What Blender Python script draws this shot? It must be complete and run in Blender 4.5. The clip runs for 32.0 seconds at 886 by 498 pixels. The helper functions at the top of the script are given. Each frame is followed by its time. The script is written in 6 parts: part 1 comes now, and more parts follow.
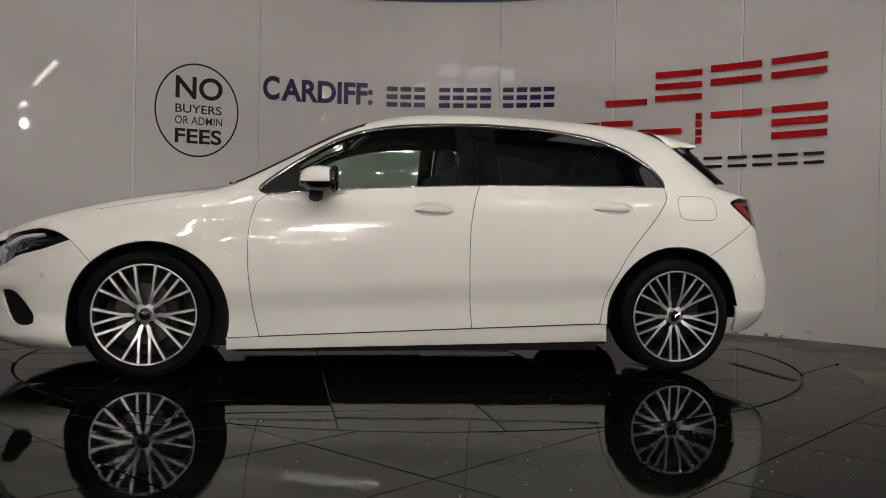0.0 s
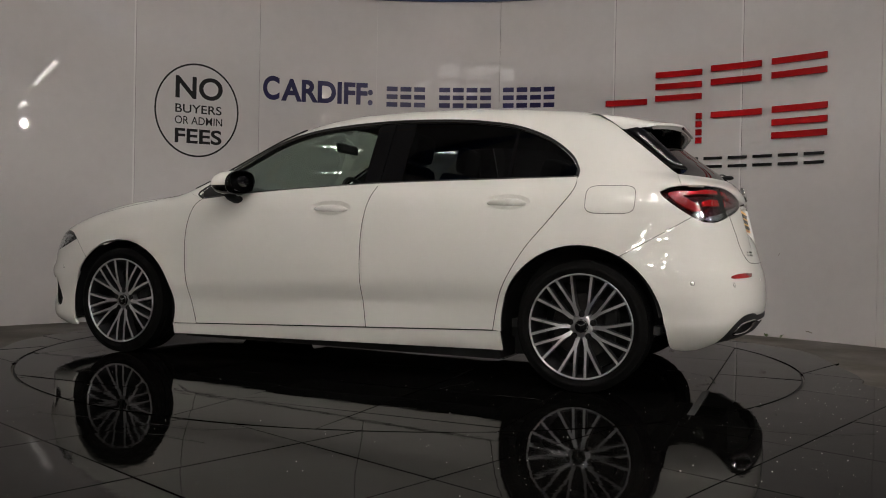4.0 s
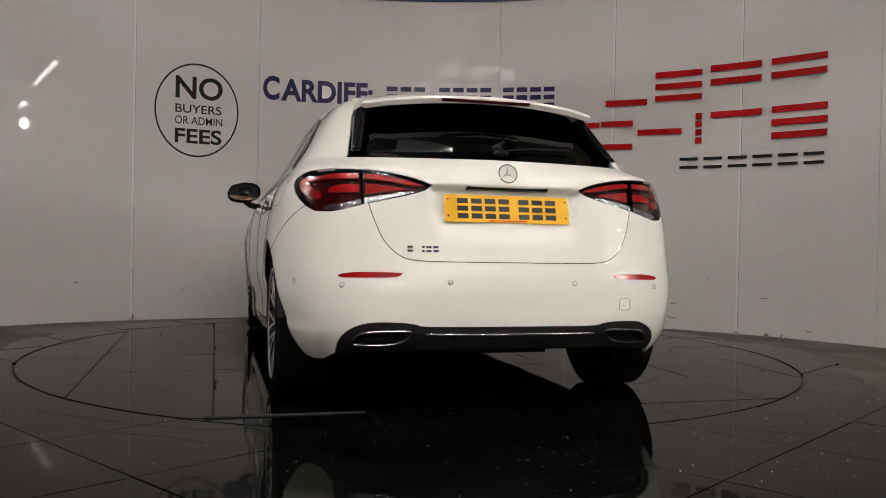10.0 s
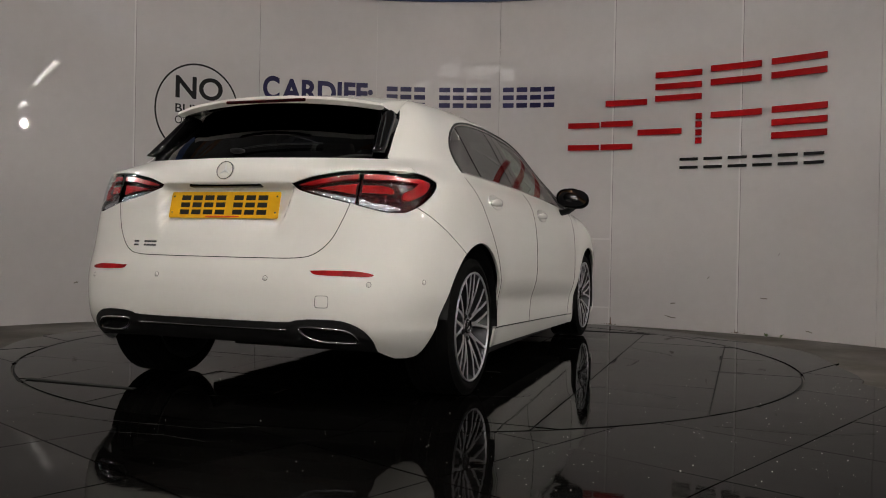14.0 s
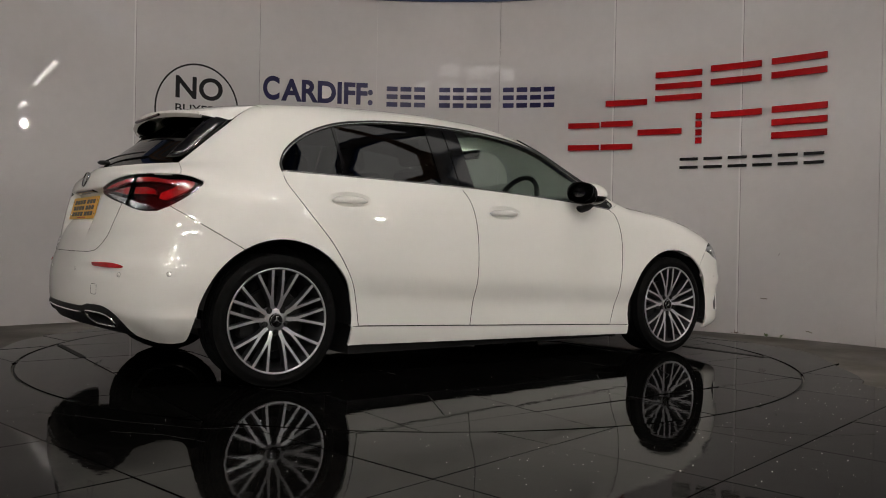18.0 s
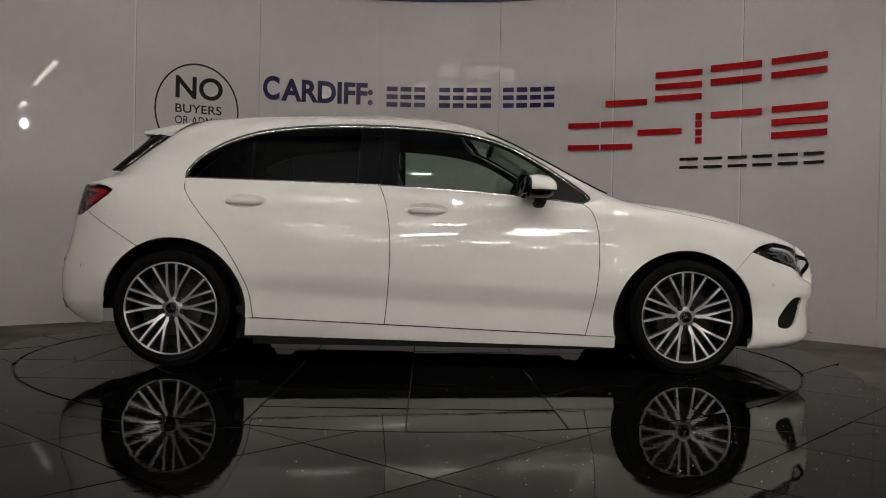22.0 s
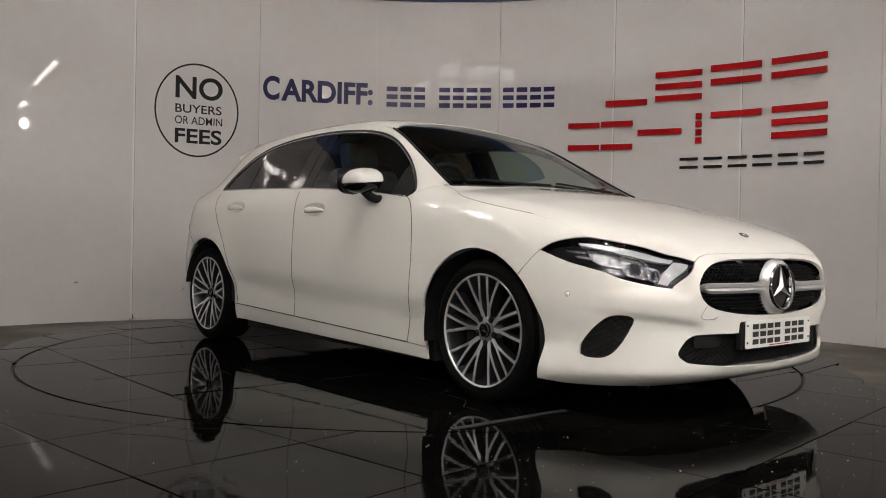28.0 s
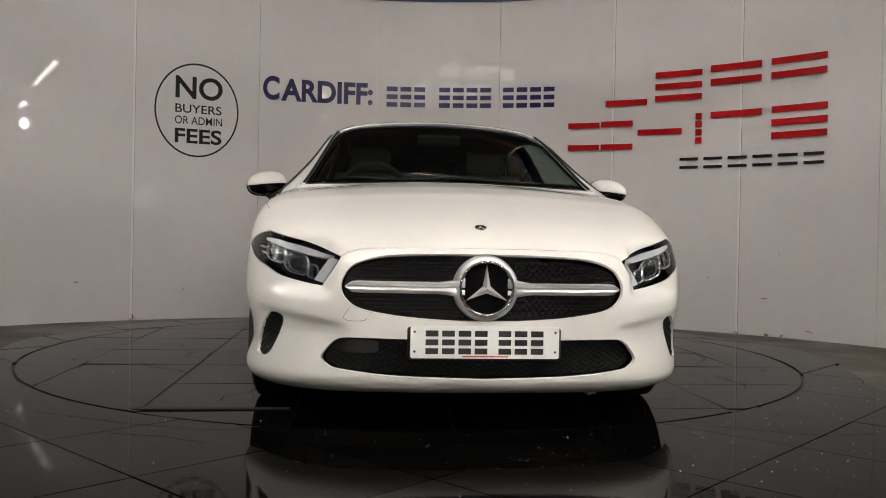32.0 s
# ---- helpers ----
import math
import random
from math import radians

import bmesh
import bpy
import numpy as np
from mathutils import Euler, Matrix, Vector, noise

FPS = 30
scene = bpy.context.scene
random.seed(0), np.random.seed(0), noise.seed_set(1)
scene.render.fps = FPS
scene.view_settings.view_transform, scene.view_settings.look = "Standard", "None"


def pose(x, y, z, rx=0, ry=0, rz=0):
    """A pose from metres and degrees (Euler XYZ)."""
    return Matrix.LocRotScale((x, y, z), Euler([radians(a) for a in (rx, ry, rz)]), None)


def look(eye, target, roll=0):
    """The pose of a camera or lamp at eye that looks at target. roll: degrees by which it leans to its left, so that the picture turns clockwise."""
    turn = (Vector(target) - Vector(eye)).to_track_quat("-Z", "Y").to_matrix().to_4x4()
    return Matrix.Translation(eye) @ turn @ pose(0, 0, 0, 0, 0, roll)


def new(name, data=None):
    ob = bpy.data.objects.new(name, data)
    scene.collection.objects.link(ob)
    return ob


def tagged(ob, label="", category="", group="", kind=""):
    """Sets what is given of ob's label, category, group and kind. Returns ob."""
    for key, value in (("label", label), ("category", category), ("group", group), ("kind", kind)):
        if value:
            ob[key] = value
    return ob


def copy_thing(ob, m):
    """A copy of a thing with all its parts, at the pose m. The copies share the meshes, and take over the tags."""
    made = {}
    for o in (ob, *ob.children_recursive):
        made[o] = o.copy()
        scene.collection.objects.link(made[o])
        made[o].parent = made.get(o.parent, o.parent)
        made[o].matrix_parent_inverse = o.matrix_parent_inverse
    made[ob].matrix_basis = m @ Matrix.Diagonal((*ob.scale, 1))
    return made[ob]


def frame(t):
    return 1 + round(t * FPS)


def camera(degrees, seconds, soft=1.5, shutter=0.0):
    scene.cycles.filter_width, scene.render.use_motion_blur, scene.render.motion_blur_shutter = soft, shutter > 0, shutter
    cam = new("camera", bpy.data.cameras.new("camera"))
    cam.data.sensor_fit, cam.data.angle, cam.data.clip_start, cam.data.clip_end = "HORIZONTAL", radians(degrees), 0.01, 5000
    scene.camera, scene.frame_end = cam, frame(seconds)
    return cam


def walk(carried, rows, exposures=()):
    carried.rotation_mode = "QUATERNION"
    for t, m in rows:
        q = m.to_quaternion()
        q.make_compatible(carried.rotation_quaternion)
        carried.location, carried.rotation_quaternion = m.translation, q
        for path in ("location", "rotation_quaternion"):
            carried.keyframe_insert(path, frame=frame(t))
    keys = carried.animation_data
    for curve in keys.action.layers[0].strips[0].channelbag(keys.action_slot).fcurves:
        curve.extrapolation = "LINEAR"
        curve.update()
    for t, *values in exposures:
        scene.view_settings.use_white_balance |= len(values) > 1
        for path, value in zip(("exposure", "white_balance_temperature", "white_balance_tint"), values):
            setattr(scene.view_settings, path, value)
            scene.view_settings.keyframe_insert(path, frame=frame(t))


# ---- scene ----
# The camera stands still on a tripod before a turntable; the axis of the turntable is the origin.
cam = camera(55.38, 32.0, soft=1.0)
EYE, YAW, PITCH, ROLL = Vector((0.0, -5.239, 0.682)), radians(1.822), radians(-0.482), 1.111
AIM = EYE + Vector((math.sin(YAW) * math.cos(PITCH), math.cos(YAW) * math.cos(PITCH), math.sin(PITCH)))
walk(cam, [(0.0, look(EYE, AIM, ROLL)), (32.0, look(EYE, AIM, ROLL))], exposures=[(0.0, -0.20), (2.0, -0.32), (3.0, -0.39), (6.0, 0.01), (8.0, -0.02), (10.0, -0.01), (11.0, -0.16), (13.0, -0.30), (17.0, -0.21), (21.0, -0.39), (23.0, -0.49), (25.0, -0.29), (28.0, 0.18), (31.0, 0.16), (32.0, 0.18)])

TURN_R = 2.223                      # radius of the turntable
WALL_X, WALL_Y, WALL_R = -0.097, -1.812, 4.232   # axis and radius of the curved backdrop wall
CAR_X, CAR_Y = 0.0914, 0.0843       # the car's mid wheelbase from the turntable's axis


def heading(t):
    """The turn of the turntable in degrees at t seconds."""
    s = t / 32.0
    return (((-35.168 * s + 81.33) * s - 58.847) * s - 262.125) * s + 188.778


# ---- world and light ----
world = bpy.data.worlds.new("hall_dusk")
world.use_nodes = True
world.node_tree.nodes["Background"].inputs[0].default_value = (0.9, 0.95, 1.0, 1)
world.node_tree.nodes["Background"].inputs[1].default_value = 0.02
scene.world = world


# ---- materials ----
def material(name, base, rough=0.5, metal=0.0, coat=0.0, spec=0.5, var=0.0, scale=8.0, bump=0.0, bump_scale=80.0,
             rough_var=0.0, emit=None, power=0.0, tint=None, island=0.0):
    """A procedural material: base colour with two scales of variation, rough patches and fine relief."""
    m = bpy.data.materials.new(name)
    m.use_nodes = True
    nt = m.node_tree
    b = nt.nodes["Principled BSDF"]
    b.inputs["Base Color"].default_value = (*base, 1)
    b.inputs["Roughness"].default_value = rough
    b.inputs["Metallic"].default_value = metal
    b.inputs["Coat Weight"].default_value = coat
    b.inputs["Coat Roughness"].default_value = 0.015
    b.inputs["Specular IOR Level"].default_value = spec
    if emit:
        b.inputs["Emission Color"].default_value = (*emit, 1)
        b.inputs["Emission Strength"].default_value = power
    co = nt.nodes.new("ShaderNodeTexCoord")

    def noise_at(s, detail=4.0):
        n = nt.nodes.new("ShaderNodeTexNoise")
        n.inputs["Scale"].default_value, n.inputs["Detail"].default_value = s, detail
        nt.links.new(co.outputs["Object"], n.inputs["Vector"])
        return n

    if var:
        big, fine = noise_at(scale), noise_at(scale * 9, 6)
        add = nt.nodes.new("ShaderNodeMix")
        add.inputs[0].default_value = 0.4
        nt.links.new(big.outputs["Fac"], add.inputs[2])
        nt.links.new(fine.outputs["Fac"], add.inputs[3])
        ramp = nt.nodes.new("ShaderNodeValToRGB")
        lo = tuple(max(0.0, c * (1 - var)) for c in base)
        hi = tuple(min(1.0, c * (1 + var)) for c in (tint or base))
        ramp.color_ramp.elements[0].position, ramp.color_ramp.elements[1].position = 0.3, 0.7
        ramp.color_ramp.elements[0].color, ramp.color_ramp.elements[1].color = (*lo, 1), (*hi, 1)
        nt.links.new(add.outputs[0], ramp.inputs[0])
        out = ramp.outputs[0]
        if island:
            info = nt.nodes.new("ShaderNodeObjectInfo")
            mul = nt.nodes.new("ShaderNodeMapRange")
            mul.inputs[3].default_value, mul.inputs[4].default_value = 1 - island, 1 + island
            nt.links.new(info.outputs["Random"], mul.inputs[0])
            sc = nt.nodes.new("ShaderNodeVectorMath")
            sc.operation = "SCALE"
            nt.links.new(out, sc.inputs[0])
            nt.links.new(mul.outputs[0], sc.inputs["Scale"])
            out = sc.outputs[0]
        nt.links.new(out, b.inputs["Base Color"])
    if rough_var:
        n = noise_at(scale * 0.7, 6)
        r = nt.nodes.new("ShaderNodeMapRange")
        r.inputs[1].default_value, r.inputs[2].default_value = 0.35, 0.7
        r.inputs[3].default_value, r.inputs[4].default_value = rough, rough + rough_var
        nt.links.new(n.outputs["Fac"], r.inputs[0])
        nt.links.new(r.outputs[0], b.inputs["Roughness"])
    if bump:
        n = noise_at(bump_scale, 5)
        bp = nt.nodes.new("ShaderNodeBump")
        bp.inputs["Strength"].default_value, bp.inputs["Distance"].default_value = bump, 0.01
        nt.links.new(n.outputs["Fac"], bp.inputs["Height"])
        nt.links.new(bp.outputs[0], b.inputs["Normal"])
    return m


def glass(name, tint, ior=1.5, gloss_rough=0.0, through_share=1.0):
    """Clear or tinted sheet glass: it lets the tinted light through and mirrors by Fresnel."""
    m = bpy.data.materials.new(name)
    m.use_nodes = True
    nt = m.node_tree
    nt.nodes.remove(nt.nodes["Principled BSDF"])
    out = nt.nodes["Material Output"]
    tr, gl, fr, mix = (nt.nodes.new(k) for k in ("ShaderNodeBsdfTransparent", "ShaderNodeBsdfGlossy", "ShaderNodeLayerWeight", "ShaderNodeMixShader"))
    power, scale = nt.nodes.new("ShaderNodeMath"), nt.nodes.new("ShaderNodeMath")
    power.operation, scale.operation = "POWER", "MULTIPLY_ADD"
    tr.inputs[0].default_value = (*tint, 1)
    gl.inputs["Roughness"].default_value = gloss_rough
    fr.inputs["Blend"].default_value = 0.5
    power.inputs[1].default_value = 5.0
    scale.inputs[1].default_value, scale.inputs[2].default_value = 0.94, ((ior - 1) / (ior + 1)) ** 2 * 1.4
    nt.links.new(fr.outputs["Facing"], power.inputs[0])
    nt.links.new(power.outputs[0], scale.inputs[0])
    nt.links.new(scale.outputs[0], mix.inputs[0])
    nt.links.new(tr.outputs[0], mix.inputs[1])
    nt.links.new(gl.outputs[0], mix.inputs[2])
    nt.links.new(mix.outputs[0], out.inputs["Surface"])
    return m


PAINT = material("white_car_paint", (0.80, 0.787, 0.750), 0.5, coat=1.0, spec=0.0, var=0.012, scale=3)
BLACK_GLOSS = material("gloss_black_trim", (0.004, 0.004, 0.0045), 0.06, spec=0.4)
BLACK_MATT = material("matt_black_plastic", (0.009, 0.009, 0.0095), 0.6, spec=0.25, var=0.25, scale=30, bump=0.1, bump_scale=500)
RUBBER = material("tyre_rubber", (0.0045, 0.0045, 0.0045), 0.75, spec=0.06, var=0.3, scale=25, bump=0.12, bump_scale=220)
SEAL = material("rubber_seal", (0.01, 0.01, 0.01), 0.5)
CHROME = material("chrome", (0.85, 0.85, 0.86), 0.07, metal=1.0)
LOUVRE = material("brushed_silver_trim", (0.74, 0.74, 0.75), 0.34, metal=0.7, var=0.04, scale=20)
SATIN = material("satin_aluminium", (0.62, 0.63, 0.65), 0.24, metal=1.0, var=0.05, scale=20)
WINDOW_STRIP = material("bright_window_strip", (0.72, 0.72, 0.72), 0.16, metal=1.0)
RIM_FACE = material("machined_alloy", (0.66, 0.66, 0.68), 0.36, metal=0.85, var=0.08, scale=30)
RIM_DARK = material("anthracite_alloy", (0.055, 0.055, 0.06), 0.35, metal=0.8, var=0.1, scale=20)
STEEL = material("brake_steel", (0.045, 0.044, 0.043), 0.4, metal=1.0, var=0.15, scale=40)
DARK_IN = material("dark_interior", (0.022, 0.022, 0.024), 0.7, var=0.3, scale=20, bump=0.2, bump_scale=300)
SEAT_CLOTH = material("dark_seat_fabric", (0.045, 0.046, 0.05), 0.8, var=0.3, scale=30, bump=0.3, bump_scale=400)
GLASS_CLEAR = glass("green_tinted_glass", (0.56, 0.65, 0.59))
GLASS_SCREEN = glass("windscreen_glass", (0.52, 0.59, 0.55))
GLASS_DARK = glass("privacy_glass", (0.10, 0.105, 0.11))
LENS_CLEAR = glass("clear_lens", (0.93, 0.95, 0.96))
RED_IN = material("red_lamp_reflector", (0.30, 0.003, 0.005), 0.22, coat=0.25, var=0.45, scale=45)
WALL_WHITE = material("gloss_white_wall_panel", (0.53, 0.508, 0.508), 0.008, var=0.045, scale=1.3, bump=0.004, bump_scale=1.6, rough_var=0.012)
JOINT = material("panel_joint_strip", (0.60, 0.58, 0.575), 0.3, var=0.08, scale=10)
TILE = material("black_polished_tile", (0.0018, 0.0017, 0.0016), 0.02, spec=0.034, var=0.5, scale=5, tint=(0.0030, 0.0028, 0.0026), bump=0.05, bump_scale=6, rough_var=0.035, island=0.3)
GROUT = material("dark_grout", (0.009, 0.009, 0.009), 0.8, var=0.4, scale=30)
GROUT_BROWN = material("dirty_brown_grout", (0.055, 0.040, 0.026), 0.8, var=0.5, scale=12)
CONCRETE = material("stained_concrete", (0.038, 0.032, 0.025), 0.42, var=0.5, scale=2.2, tint=(0.060, 0.051, 0.039), rough_var=0.3, bump=0.15, bump_scale=60)
RED_SIGN = material("red_acrylic", (0.30, 0.006, 0.008), 0.25, spec=0.25, var=0.05, scale=12)
BLACK_SIGN = material("black_acrylic", (0.010, 0.010, 0.011), 0.25)
VINYL_BLACK = material("black_vinyl", (0.006, 0.006, 0.0065), 0.3, spec=0.2, var=0.1, scale=20)
VINYL_BLUE = material("navy_vinyl", (0.012, 0.010, 0.060), 0.3, spec=0.2, var=0.1, scale=20)
BLUE_STEEL = material("blue_painted_steel", (0.012, 0.04, 0.15), 0.4, var=0.15, scale=6)
RUST_STEEL = material("brown_roof_steel", (0.22, 0.11, 0.055), 0.6, var=0.3, scale=4)
HALL_DARK = material("dark_hall_cladding", (0.05, 0.05, 0.052), 0.75, var=0.3, scale=1.2)
ROOF_DARK = material("grey_roof_sheeting", (0.16, 0.16, 0.17), 0.8, var=0.2, scale=0.8)
LAMP = material("lit_fill_tube", (0.9, 0.9, 0.9), 0.4, emit=(1.0, 0.94, 0.87), power=140.0)
LAMP_BIG = material("lit_far_tube", (0.9, 0.9, 0.9), 0.4, emit=(1.0, 0.93, 0.85), power=225.0)
LAMP_MID = material("lit_roof_tube", (0.9, 0.9, 0.9), 0.4, emit=(1.0, 0.94, 0.87), power=140.0)
LAMP_FAR = material("lit_thin_tube", (0.9, 0.9, 0.9), 0.4, emit=(1.0, 0.93, 0.85), power=24.0)
ROOF_SHEET = material("translucent_roof_sheet", (0.7, 0.72, 0.75), 0.5, emit=(1.0, 0.96, 0.91), power=0.9, var=0.08, scale=2)
ROOF_SHEET_BRIGHT = material("bright_roof_sheet", (0.7, 0.72, 0.75), 0.5, emit=(1.0, 0.97, 0.93), power=3.5, var=0.08, scale=2)
PLATE_W = material("white_reflective_plate", (0.80, 0.80, 0.78), 0.35, var=0.02, scale=40)
PLATE_Y = material("yellow_reflective_plate", (0.82, 0.43, 0.008), 0.35, var=0.04, scale=40)
PLATE_INK = material("black_plate_ink", (0.008, 0.008, 0.008), 0.4)
RED_INK = material("red_small_print", (0.6, 0.02, 0.02), 0.4)
DUST = material("pale_dust_specks", (0.75, 0.74, 0.70), 0.6)
RED_DARK = material("deep_red_lamp_body", (0.045, 0.0008, 0.0014), 0.2, coat=0.2, var=0.3, scale=50)
# ---- mesh helpers ----
def link_mesh(name, me, mat, parent=None, label="", smooth=False):
    if mat:
        me.materials.append(mat)
    if smooth:
        me.polygons.foreach_set("use_smooth", [True] * len(me.polygons))
    ob = new(name, me)
    if parent:
        ob.parent = parent
    if label:
        ob["label"] = label
    return ob


def part(name, bm, mat, parent=None, label="", smooth=False):
    """Links a bmesh as one mesh object under a thing or a part."""
    me = bpy.data.meshes.new(name)
    bmesh.ops.recalc_face_normals(bm, faces=bm.faces)
    bm.to_mesh(me)
    bm.free()
    return link_mesh(name, me, mat, parent, label, smooth)


def box(bm, size, m=None, bevel=0.0):
    r = bmesh.ops.create_cube(bm, size=1.0, matrix=(m or Matrix()) @ Matrix.Diagonal((*size, 1)))
    if bevel:
        edges = {e for v in r["verts"] for e in v.link_edges}
        bmesh.ops.bevel(bm, geom=list(edges), offset=bevel, segments=2, affect="EDGES", profile=0.5)
    return bm


def box_part(name, size, m, mat, parent=None, label="", bevel=0.0):
    return part(name, box(bmesh.new(), size, m, bevel), mat, parent, label)


def lathe(bm, profile, segments, m=None, closed=False):
    """Turns (radius, height) points round the z axis."""
    m = m or Matrix()
    rings = [[bm.verts.new(m @ Vector((r * math.cos(2 * math.pi * i / segments), r * math.sin(2 * math.pi * i / segments), h)))
              for i in range(segments)] for r, h in profile]
    pairs = list(zip(rings, rings[1:])) + ([(rings[-1], rings[0])] if closed else [])
    for a, b in pairs:
        for i in range(segments):
            j = (i + 1) % segments
            bm.faces.new((a[i], a[j], b[j], b[i]))
    return bm


def tube(bm, points, radius, sides=8, closed=False, flat=1.0):
    """A round or flattened bar along a line of points."""
    pts = [Vector(p) for p in points]
    n = len(pts)
    rings = []
    for i, p in enumerate(pts):
        a, b = (pts[i - 1] if i or closed else p), (pts[(i + 1) % n] if i < n - 1 or closed else p)
        d = (b - a).normalized()
        ref = Vector((0, 0, 1)) if abs(d.z) < 0.95 else Vector((1, 0, 0))
        s = d.cross(ref).normalized()
        u = s.cross(d)
        rings.append([bm.verts.new(p + s * (radius * math.cos(2 * math.pi * k / sides)) + u * (radius * flat * math.sin(2 * math.pi * k / sides))) for k in range(sides)])
    for i in range(n if closed else n - 1):
        a, b = rings[i], rings[(i + 1) % n]
        for k in range(sides):
            bm.faces.new((a[k], a[(k + 1) % sides], b[(k + 1) % sides], b[k]))
    if not closed:
        bm.faces.new(rings[0])
        bm.faces.new(rings[-1])
    return bm


def slab(bm, outline, depth, m=None):
    """A flat plate of the given outline (x, y), from z = 0 to depth."""
    m = m or Matrix()
    lo = [bm.verts.new(m @ Vector((x, y, 0))) for x, y in outline]
    hi = [bm.verts.new(m @ Vector((x, y, depth))) for x, y in outline]
    n = len(outline)
    bm.faces.new(lo)
    bm.faces.new(hi)
    for i in range(n):
        bm.faces.new((lo[i], lo[(i + 1) % n], hi[(i + 1) % n], hi[i]))
    return bm


def thing(name, m, label, category, group=""):
    ob = new(name)
    ob.matrix_basis = m
    return tagged(ob, label, category, group)


# ---- the place: floor, turntable, backdrop wall, hall ----
ground = part("ground", box(bmesh.new(), (60, 60, 0.2), pose(0, -12, -0.1 - 0.013)), CONCRETE)
tagged(ground, "stained grey concrete hall floor", "floor", kind="structure")


def wall_at(deg, z, proud=0.0):
    a = radians(deg)
    r = WALL_R - proud
    return Vector((WALL_X + r * math.sin(a), WALL_Y + r * math.cos(a), z))


WALL_TOP = 2.85
wall = tagged(new("wall_backdrop"), "curved glossy white panelled showroom backdrop wall", "wall", kind="structure")
SEAMS = [-74.5, -60.3, -46.1, -31.95, -17.93, -3.91, 11.15, 24.85, 39.3, 53.5, 67.7, 82.0]
for a0, a1 in zip(SEAMS, SEAMS[1:]):
    bm = bmesh.new()
    n = 10
    cols = []
    for i in range(n + 1):
        a = a0 + 0.022 + (a1 - a0 - 0.044) * i / n
        cols.append([bm.verts.new(wall_at(a, z, p)) for p, z in ((0, -0.012), (0, WALL_TOP), (-0.02, WALL_TOP), (-0.02, -0.012))])
    for c, e in zip(cols, cols[1:]):
        for k in range(4):
            bm.faces.new((c[k], e[k], e[(k + 1) % 4], c[(k + 1) % 4]))
    bm.faces.new(cols[0])
    bm.faces.new(cols[-1])
    p = part("panel", bm, WALL_WHITE, wall)
    p.data.polygons.foreach_set("use_smooth", [abs(f.normal.z) < 0.5 for f in p.data.polygons])
    p.data.set_sharp_from_angle(angle=radians(40))
bm = bmesh.new()
for i in range(48):
    a = -76 + 160 * i / 48
    b = a + 160 / 48
    vs = [wall_at(a, 0, -0.025), wall_at(b, 0, -0.025), wall_at(b, 0, -0.12), wall_at(a, 0, -0.12)]
    lo = [bm.verts.new(v) for v in vs]
    hi = [bm.verts.new(v + Vector((0, 0, WALL_TOP - 0.01))) for v in vs]
    bm.faces.new(hi)
    for k in range(4):
        bm.faces.new((lo[k], lo[(k + 1) % 4], hi[(k + 1) % 4], hi[k]))
part("backing", bm, JOINT, wall)
from mathutils.geometry import delaunay_2d_cdt


def inside(poly, pts):
    """Which of the points (n, 2) lie in the polygon."""
    x, y = pts[:, 0], pts[:, 1]
    res = np.zeros(len(pts), bool)
    px, py = poly[:, 0], poly[:, 1]
    qx, qy = np.roll(px, -1), np.roll(py, -1)
    for a, b, c, d in zip(px, py, qx, qy):
        if b != d:
            hit = ((b > y) != (d > y)) & (x < (c - a) * (y - b) / (d - b) + a)
            res ^= hit
    return res


def fill(loops, extra=None):
    """Triangles inside the first loop and outside the others; extra points may be added inside."""
    verts, edges = [], []
    for lp in loops:
        n0 = len(verts)
        verts += [Vector(p) for p in lp]
        edges += [(n0 + i, n0 + (i + 1) % len(lp)) for i in range(len(lp))]
    if extra is not None:
        verts += [Vector(p) for p in extra]
    v, _, f, _, _, _ = delaunay_2d_cdt(verts, edges, [], 0, 1e-7)
    v = np.array([(p.x, p.y) for p in v])
    f = np.array([t for t in f if len(t) == 3], int)
    c = v[f].mean(1)
    keep = inside(np.array(loops[0], float), c)
    for lp in loops[1:]:
        keep &= ~inside(np.array(lp, float), c)
    return v, f[keep]


def circle_points(r, n, a0=0.0):
    return [(r * math.cos(a0 + 2 * math.pi * i / n), r * math.sin(a0 + 2 * math.pi * i / n)) for i in range(n)]


def clip_convex(poly, clip):
    """The part of a polygon inside a convex polygon (counter-clockwise)."""
    out = list(poly)
    for (ax, ay), (bx, by) in zip(clip, clip[1:] + clip[:1]):
        src, out = out, []
        side = lambda p: (bx - ax) * (p[1] - ay) - (by - ay) * (p[0] - ax)
        for p, q in zip(src, src[1:] + src[:1]):
            s, t = side(p), side(q)
            if s >= 0:
                out.append(p)
            if (s >= 0) != (t >= 0):
                k = s / (s - t)
                out.append((p[0] + k * (q[0] - p[0]), p[1] + k * (q[1] - p[1])))
        if not out:
            break
    return out


